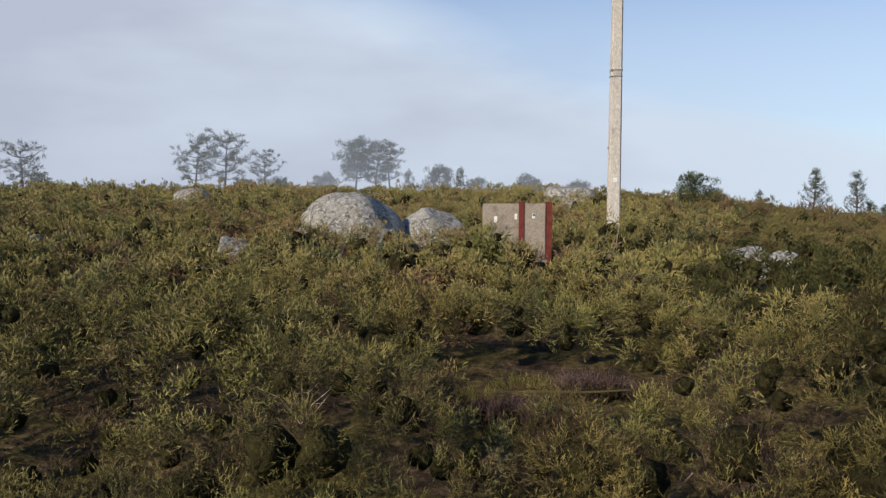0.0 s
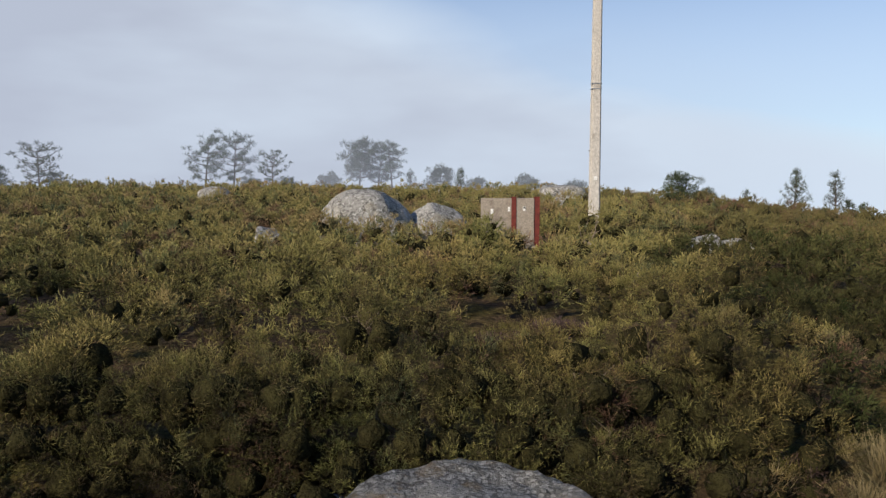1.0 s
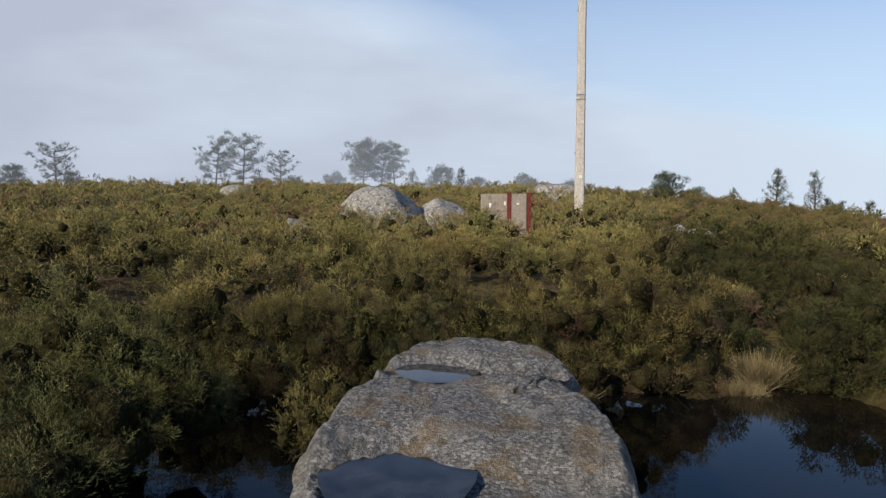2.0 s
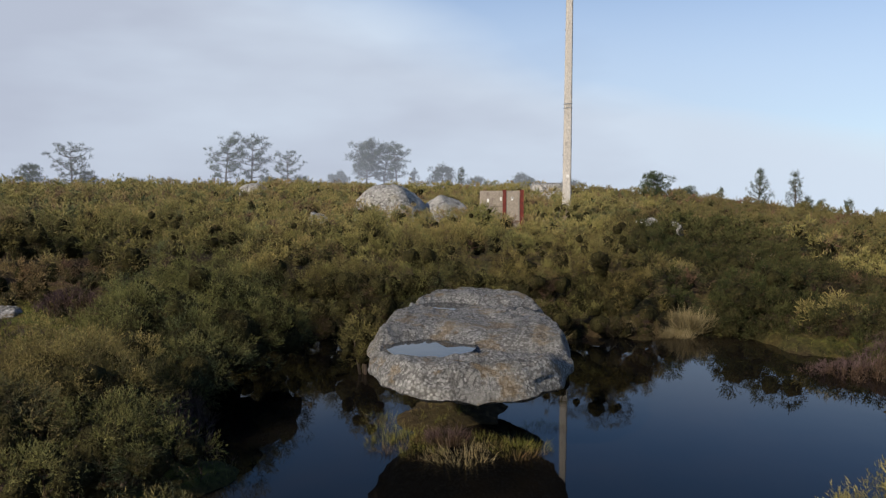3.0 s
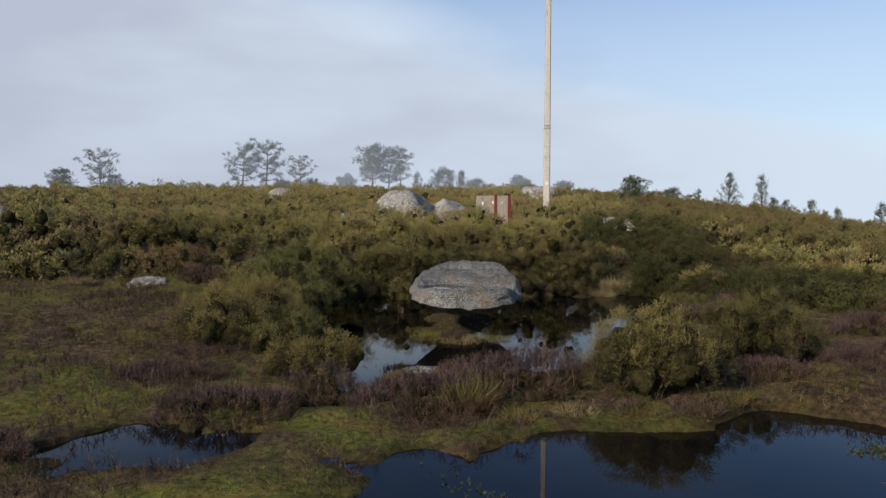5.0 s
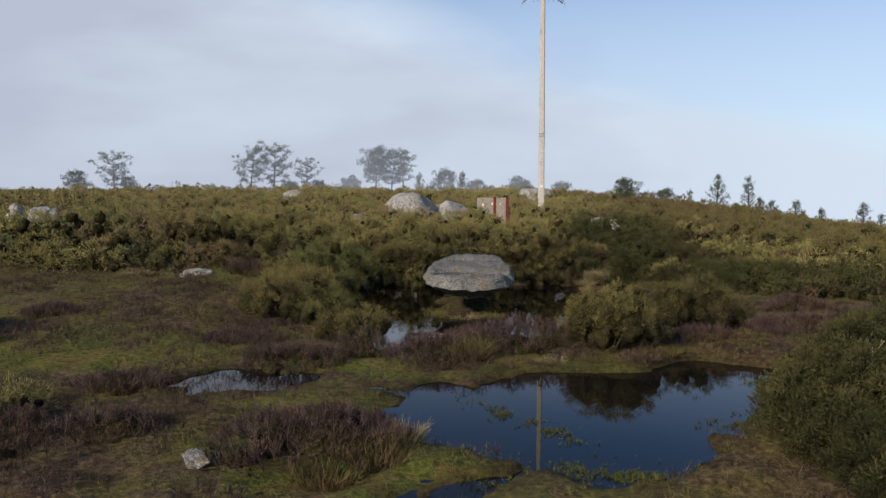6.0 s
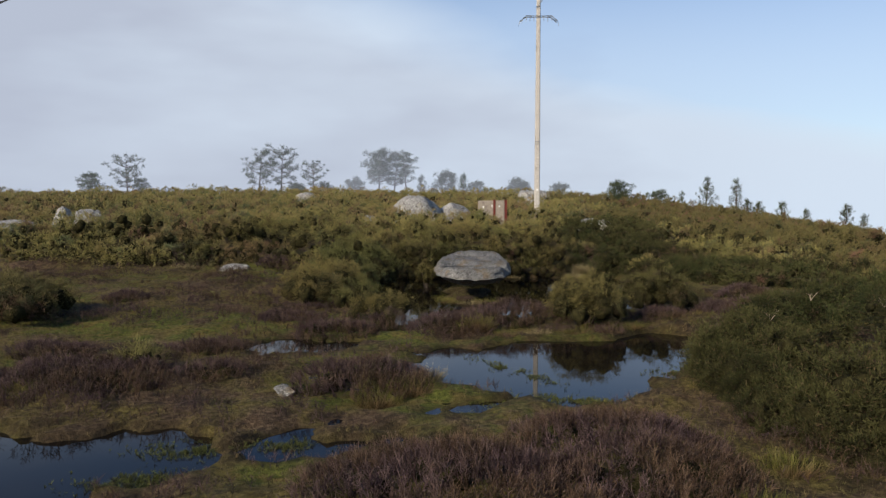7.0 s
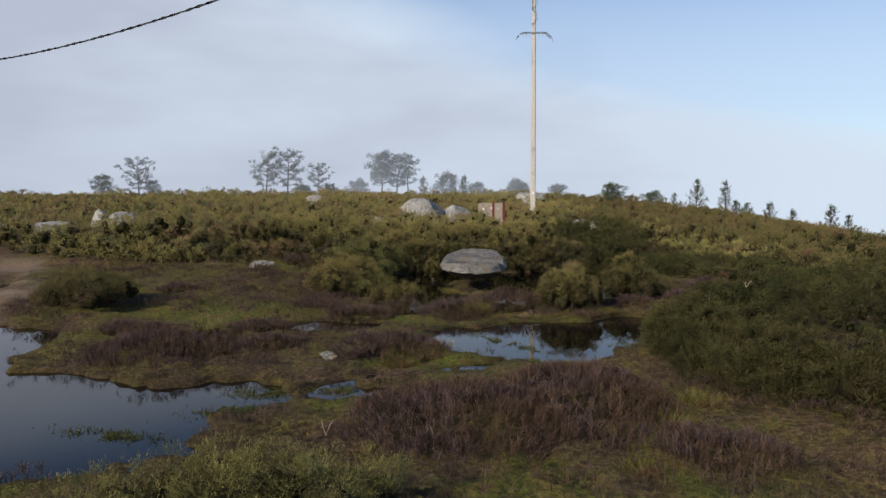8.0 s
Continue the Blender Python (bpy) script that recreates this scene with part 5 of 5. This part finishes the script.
stick = part("fallen_stick", tube([(-0.55, 0.02, 0), (-0.2, -0.02, 0.03), (0.2, 0.02, 0.01), (0.6, -0.01, 0.04)], [0.011, 0.012, 0.011, 0.006], 6), M_STRAW)
stick.location = (0.95, 6.0, float(ground_z(0.95, 6.0)) + 0.07)
tagged(stick, "long pale fallen stick lying in the hollow", "branch")


# ---- concrete pole ----
def pole():
    thing = root("utility_pole", (3.42, 14.8, 1.2), "tall square tapering concrete utility pole", "utility pole")
    H = 12.2
    bm = bmesh.new()
    bmesh.ops.create_cube(bm, size=1)
    for v in bm.verts:
        w = 0.25 if v.co.z < 0 else 0.145
        v.co = (v.co.x * w, v.co.y * w * 0.85, (v.co.z + 0.5) * H - 0.3)
    bmesh.ops.bevel(bm, geom=[e for e in bm.edges if abs(e.verts[0].co.z - e.verts[1].co.z) > 1], offset=0.03, segments=2, affect="EDGES")
    part("shaft", bm, M_POLE, thing)

    def width(z):
        return 0.25 - (0.25 - 0.145) * (z + 0.3) / H

    for z in (3.30, 3.42):
        w = width(z)
        part("band", box_bm((w + 0.016, w * 0.85 + 0.016, 0.022), (0, 0, z), 0.004), M_STEEL, thing, "dark steel strap")
    part("sign_plate", box_bm((0.085, 0.012, 0.09), (0.0, -width(1.1) * 0.425 - 0.008, 1.27), 0.003), M_WHITE, thing, "small white plate")
    for z in (1.00, 1.9, 5.6, 7.4):
        part("bolt", box_bm((0.05, 0.05, 0.03), (-width(z) / 2 - 0.012, 0, z), 0.008), M_STEEL, thing)
    arm_z = 8.86
    # cross-arm: lattice of two chords that droop at the tips, with hanging hooks
    chords = []
    for yy in (-0.14, 0.14):
        chords.append(tube([(-0.82, yy, arm_z - 0.22), (-0.55, yy, arm_z), (0.55, yy, arm_z), (0.82, yy, arm_z - 0.22)], [0.022] * 4, 6))
    for i in range(9):
        x = -0.55 + i * 1.1 / 8
        chords.append(tube([(x, -0.14, arm_z), (x + (0.07 if i % 2 else -0.07), 0.14, arm_z)], [0.012] * 2, 5))
    part("cross_arm", merge(chords), M_STEEL, thing, "bent galvanised steel cross-arm")
    for i, x in enumerate((-0.80, -0.68, -0.52, -0.36, -0.2, 0.2, 0.36, 0.52, 0.68, 0.80)):
        zz = arm_z - (0.2 if abs(x) > 0.75 else 0.08 if abs(x) > 0.6 else 0)
        part("hook", tube([(x, -0.14, zz), (x * 1.06, -0.15, zz - 0.12), (x * 1.1, -0.15, zz - 0.24)], [0.011, 0.011, 0.008], 5), M_STEEL, thing)
    zig = []
    z = arm_z + 0.35
    for i in range(3):
        w = width(z) / 2 + 0.05
        zig.append(tube([(-w, -0.12, z), (w, -0.12, z + 0.28), (w * 0.7, -0.12, z + 0.55), (-w, -0.12, z + 0.72)], [0.018] * 4, 5))
        z += 0.72
    part("bracket", merge(zig), M_STEEL, thing, "zigzag steel insulator bracket")
    part("rod", tube([(-0.10, -0.1, arm_z + 1.1), (-0.11, -0.1, arm_z + 2.4)], [0.016, 0.012], 5), M_STEEL, thing)


pole()


# ---- concrete panels in red steel posts ----
def panel_wall():
    thing = root("panel_enclosure", (1.34, 13.2, 0.95), "weathered concrete panels between rusty red steel posts", "enclosure")
    left = merge([box_bm((0.66, 0.10, 0.44), (-0.30, 0, 0.86), 0.012), box_bm((0.66, 0.10, 0.42), (-0.30, 0.003, 0.428), 0.012)])
    part("concrete_panel", left, M_PANEL, thing)
    part("concrete_panel", box_bm((0.40, 0.10, 1.00), (0.29, -0.05, 0.585), 0.014), M_PANEL, thing)
    for x, w, y in ((0.055, 0.10, -0.02), (0.545, 0.10, -0.02)):
        web = box_bm((w * 0.16, 0.16, 1.16), (x, y, 0.53))
        f1 = box_bm((w, 0.016, 1.16), (x, y - 0.088, 0.53), 0.003)
        f2 = box_bm((w, 0.016, 1.16), (x, y + 0.088, 0.53), 0.003)
        part("steel_post", merge([web, f1, f2]), M_RED, thing, "rusty red steel beam post")
    for x, z, w, h in ((-0.40, 0.80, 0.055, 0.115), (-0.04, 0.85, 0.05, 0.10), (0.27, 0.86, 0.055, 0.09)):
        y = -0.055 if x < 0.1 else -0.105
        b = box_bm((w, 0.008, h), (x, y - 0.002, z), 0.003)
        plate = part("white_plate", b, M_WHITE, thing, "small white enamel plate")
        if x > 0.1:
            part("lock_hole", box_bm((0.035, 0.006, 0.035), (x, y - 0.009, z + 0.02), 0.002), M_CABLE, plate, "dark lock hole")
    part("base_shelf", box_bm((0.46, 0.14, 0.05), (0.29, -0.06, 0.06), 0.008), M_PANEL, thing)


panel_wall()


# ---- cable ----
def cable():
    xs = np.linspace(-42, 16, 260)
    strands = []
    for ph in (0.0, math.pi):
        pts = []
        for x in xs:
            t = x * 1.25 * 14 + ph
            pts.append((x, -11.47 - 0.755 * x + 0.012 * math.cos(t), 6.588 + 0.1568 * x + 0.0085 * x * x + 0.014 * math.sin(t)))
        strands.append(pts)
    thing = root("overhead_cable", (0, -11.47, 6.588), "black twisted overhead cable crossing the sky", "cable")
    for pts in strands:
        bm = tube([(p[0], p[1] + 11.47, p[2] - 6.588) for p in pts], [0.015] * len(pts), 6)
        part("strand", bm, M_CABLE, thing, smooth=True)


cable()


# ---- pines ----
PINE_T = [plume(5, 0.55, 0.05, s) for s in (21, 22, 23)]


def pine(x, y, top, width, seed, style, label, sink=0.2):
    """open: forked trunk with spreading pads; young: whorls of upswept tufted branches; bushy: low dense rounded crown."""
    z = float(ground_z(x, y)) - sink
    height = top - z
    thing = root("pine_tree", (x, y, z), label, "tree", "pines behind the hilltop")
    r = np.random.default_rng(seed)
    lean = r.uniform(-0.07, 0.07)
    th = 0.014 * height + 0.03
    limbs, pads = [], []

    def stem_at(q):
        return Vector((lean * height * q * q, 0.02 * height * math.sin(q * 4 + seed), height * q))

    limbs.append(tube([stem_at(q) for q in (0, 0.25, 0.5, 0.75, 0.96)], [th, th * 0.8, th * 0.6, th * 0.35, th * 0.12], 7))
    crown = min(height * 0.92, width * {"open": 1.15, "young": 1.9, "bushy": 1.0}[style])
    lo = 1 - crown / height
    whorls = {"open": 6, "young": 9, "bushy": 6}[style]
    for w in range(whorls):
        q = (w + r.uniform(0.2, 0.6)) / whorls
        b = stem_at(lo + (0.97 - lo) * q)
        for a0 in range({"open": 3, "young": 5, "bushy": 5}[style]):
            a = a0 * 2 * math.pi / (3 if style == "open" else 5) + w * 1.1 + r.uniform(-0.5, 0.5)
            if style == "open":
                reach, rise = width * 0.52 * (0.55 + 0.55 * math.sin(math.pi * (0.2 + 0.72 * q))) * r.uniform(0.55, 1.15), 0.45
            elif style == "young":
                reach, rise = width * 0.50 * (1.05 - q) ** 0.8 * r.uniform(0.6, 1.2), 0.75
            else:
                reach, rise = width * 0.52 * math.sqrt(max(0.10, 1.05 - q * q)) * r.uniform(0.65, 1.1), 0.40
            e = b + Vector((reach * math.cos(a), reach * math.sin(a), rise * reach))
            m = b.lerp(e, 0.55) + Vector((0, 0, -0.13 * reach))
            limbs.append(tube([b, m, e], [th * 0.34, th * 0.22, th * 0.08], 4))
            for f in ((0.62, 1.0) if style == "young" else (0.5, 0.78, 1.0)):
                c = m.lerp(e, (f - 0.5) * 2) + Vector(r.normal(0, 0.045 * width, 3))
                rr = width * r.uniform(0.065, 0.115)
                pads.append((c.x, c.y, c.z, rr * (0.62 if style == "young" else 1), rr * {"open": 0.55, "young": 1.15, "bushy": 0.85}[style]))
    tip = stem_at(0.98)
    pads.append((tip.x, tip.y, tip.z, width * 0.06, width * 0.13))
    part("trunk", merge(limbs), M_BARK, thing, smooth=True)
    P, N, k, lump = dome_points(pads, {"open": 300, "young": 300, "bushy": 300}[style] / max(width, 1.2) ** 1.7, -0.8)
    D = N * 0.7 + np.array([0, 0, 0.75 if style == "young" else 0.45]) + r.normal(0, 0.35, N.shape)
    V, A = place_shoots(P - N * 0.03 * width, D, r.uniform(0.06, 0.105, len(P)) * width, PINE_T, r.uniform(0.1, 0.6, len(P)))
    link("crown", tri_mesh("crown", V, A), M_NEEDLES, thing)
    return thing


MISTY = "dark pine tree with an open crown, dimmed by mist"
PALE = "pale misty pine far behind the hilltop"
YOUNG = "young dark green pine with upright tufts"
for row in (
    (-34.6, 61.0, 6.0, 3.2, 1, "open", MISTY), (-38.8, 62.0, 4.3, 2.4, 2, "bushy", MISTY), (-32.6, 60.5, 3.6, 1.8, 3, "bushy", MISTY),
    (-20.9, 62.0, 6.5, 3.3, 4, "open", MISTY), (-18.7, 63.0, 6.8, 3.6, 5, "open", MISTY), (-14.7, 61.0, 5.3, 2.4, 6, "open", MISTY), (-16.9, 62.5, 3.0, 2.6, 7, "bushy", MISTY), (-13.6, 62.5, 3.2, 1.8, 8, "bushy", MISTY),
    (-9.2, 76.0, 7.3, 4.2, 9, "bushy", MISTY), (-7.4, 77.0, 6.8, 3.6, 10, "open", MISTY), (-5.2, 76.0, 7.1, 3.6, 11, "open", MISTY), (-3.2, 75.0, 4.2, 2.2, 12, "young", MISTY), (-12.2, 74.0, 3.6, 3.4, 13, "bushy", MISTY),
    (-0.8, 80.0, 4.7, 3.6, 14, "bushy", MISTY), (1.4, 66.0, 4.1, 2.0, 15, "young", MISTY), (3.7, 80.0, 3.4, 3.0, 16, "bushy", MISTY), (8.9, 84.0, 3.9, 2.8, 17, "bushy", PALE), (10.8, 86.0, 3.5, 2.4, 18, "bushy", PALE),
    (11.95, 35.4, 2.85, 1.9, 19, "bushy", "small bushy green pine on the hilltop"), (15.6, 84.0, 3.2, 3.2, 20, "bushy", PALE),
    (19.75, 39.4, 3.2, 1.7, 21, "young", YOUNG), (22.3, 39.8, 3.1, 1.6, 22, "young", YOUNG), (20.9, 49.0, 2.1, 1.3, 23, "young", "young sparse pine on the ridge"),
    (23.6, 40.6, 1.5, 1.4, 29, "young", "small young pine on the ridge"), (24.6, 41.0, 1.3, 1.4, 24, "young", YOUNG), (27.0, 42.0, 1.35, 1.5, 25, "young", YOUNG), (32.2, 42.0, 1.0, 1.9, 26, "young", "young pine on the falling slope"),
    (34.7, 44.0, 0.2, 1.6, 27, "young", "young pine on the falling slope"), (22.3, 62.0, 2.1, 2.6, 28, "bushy", PALE), (29.0, 42.0, 0.7, 1.4, 30, "young", "sparse young pine on the slope"),
):
    pine(*row)
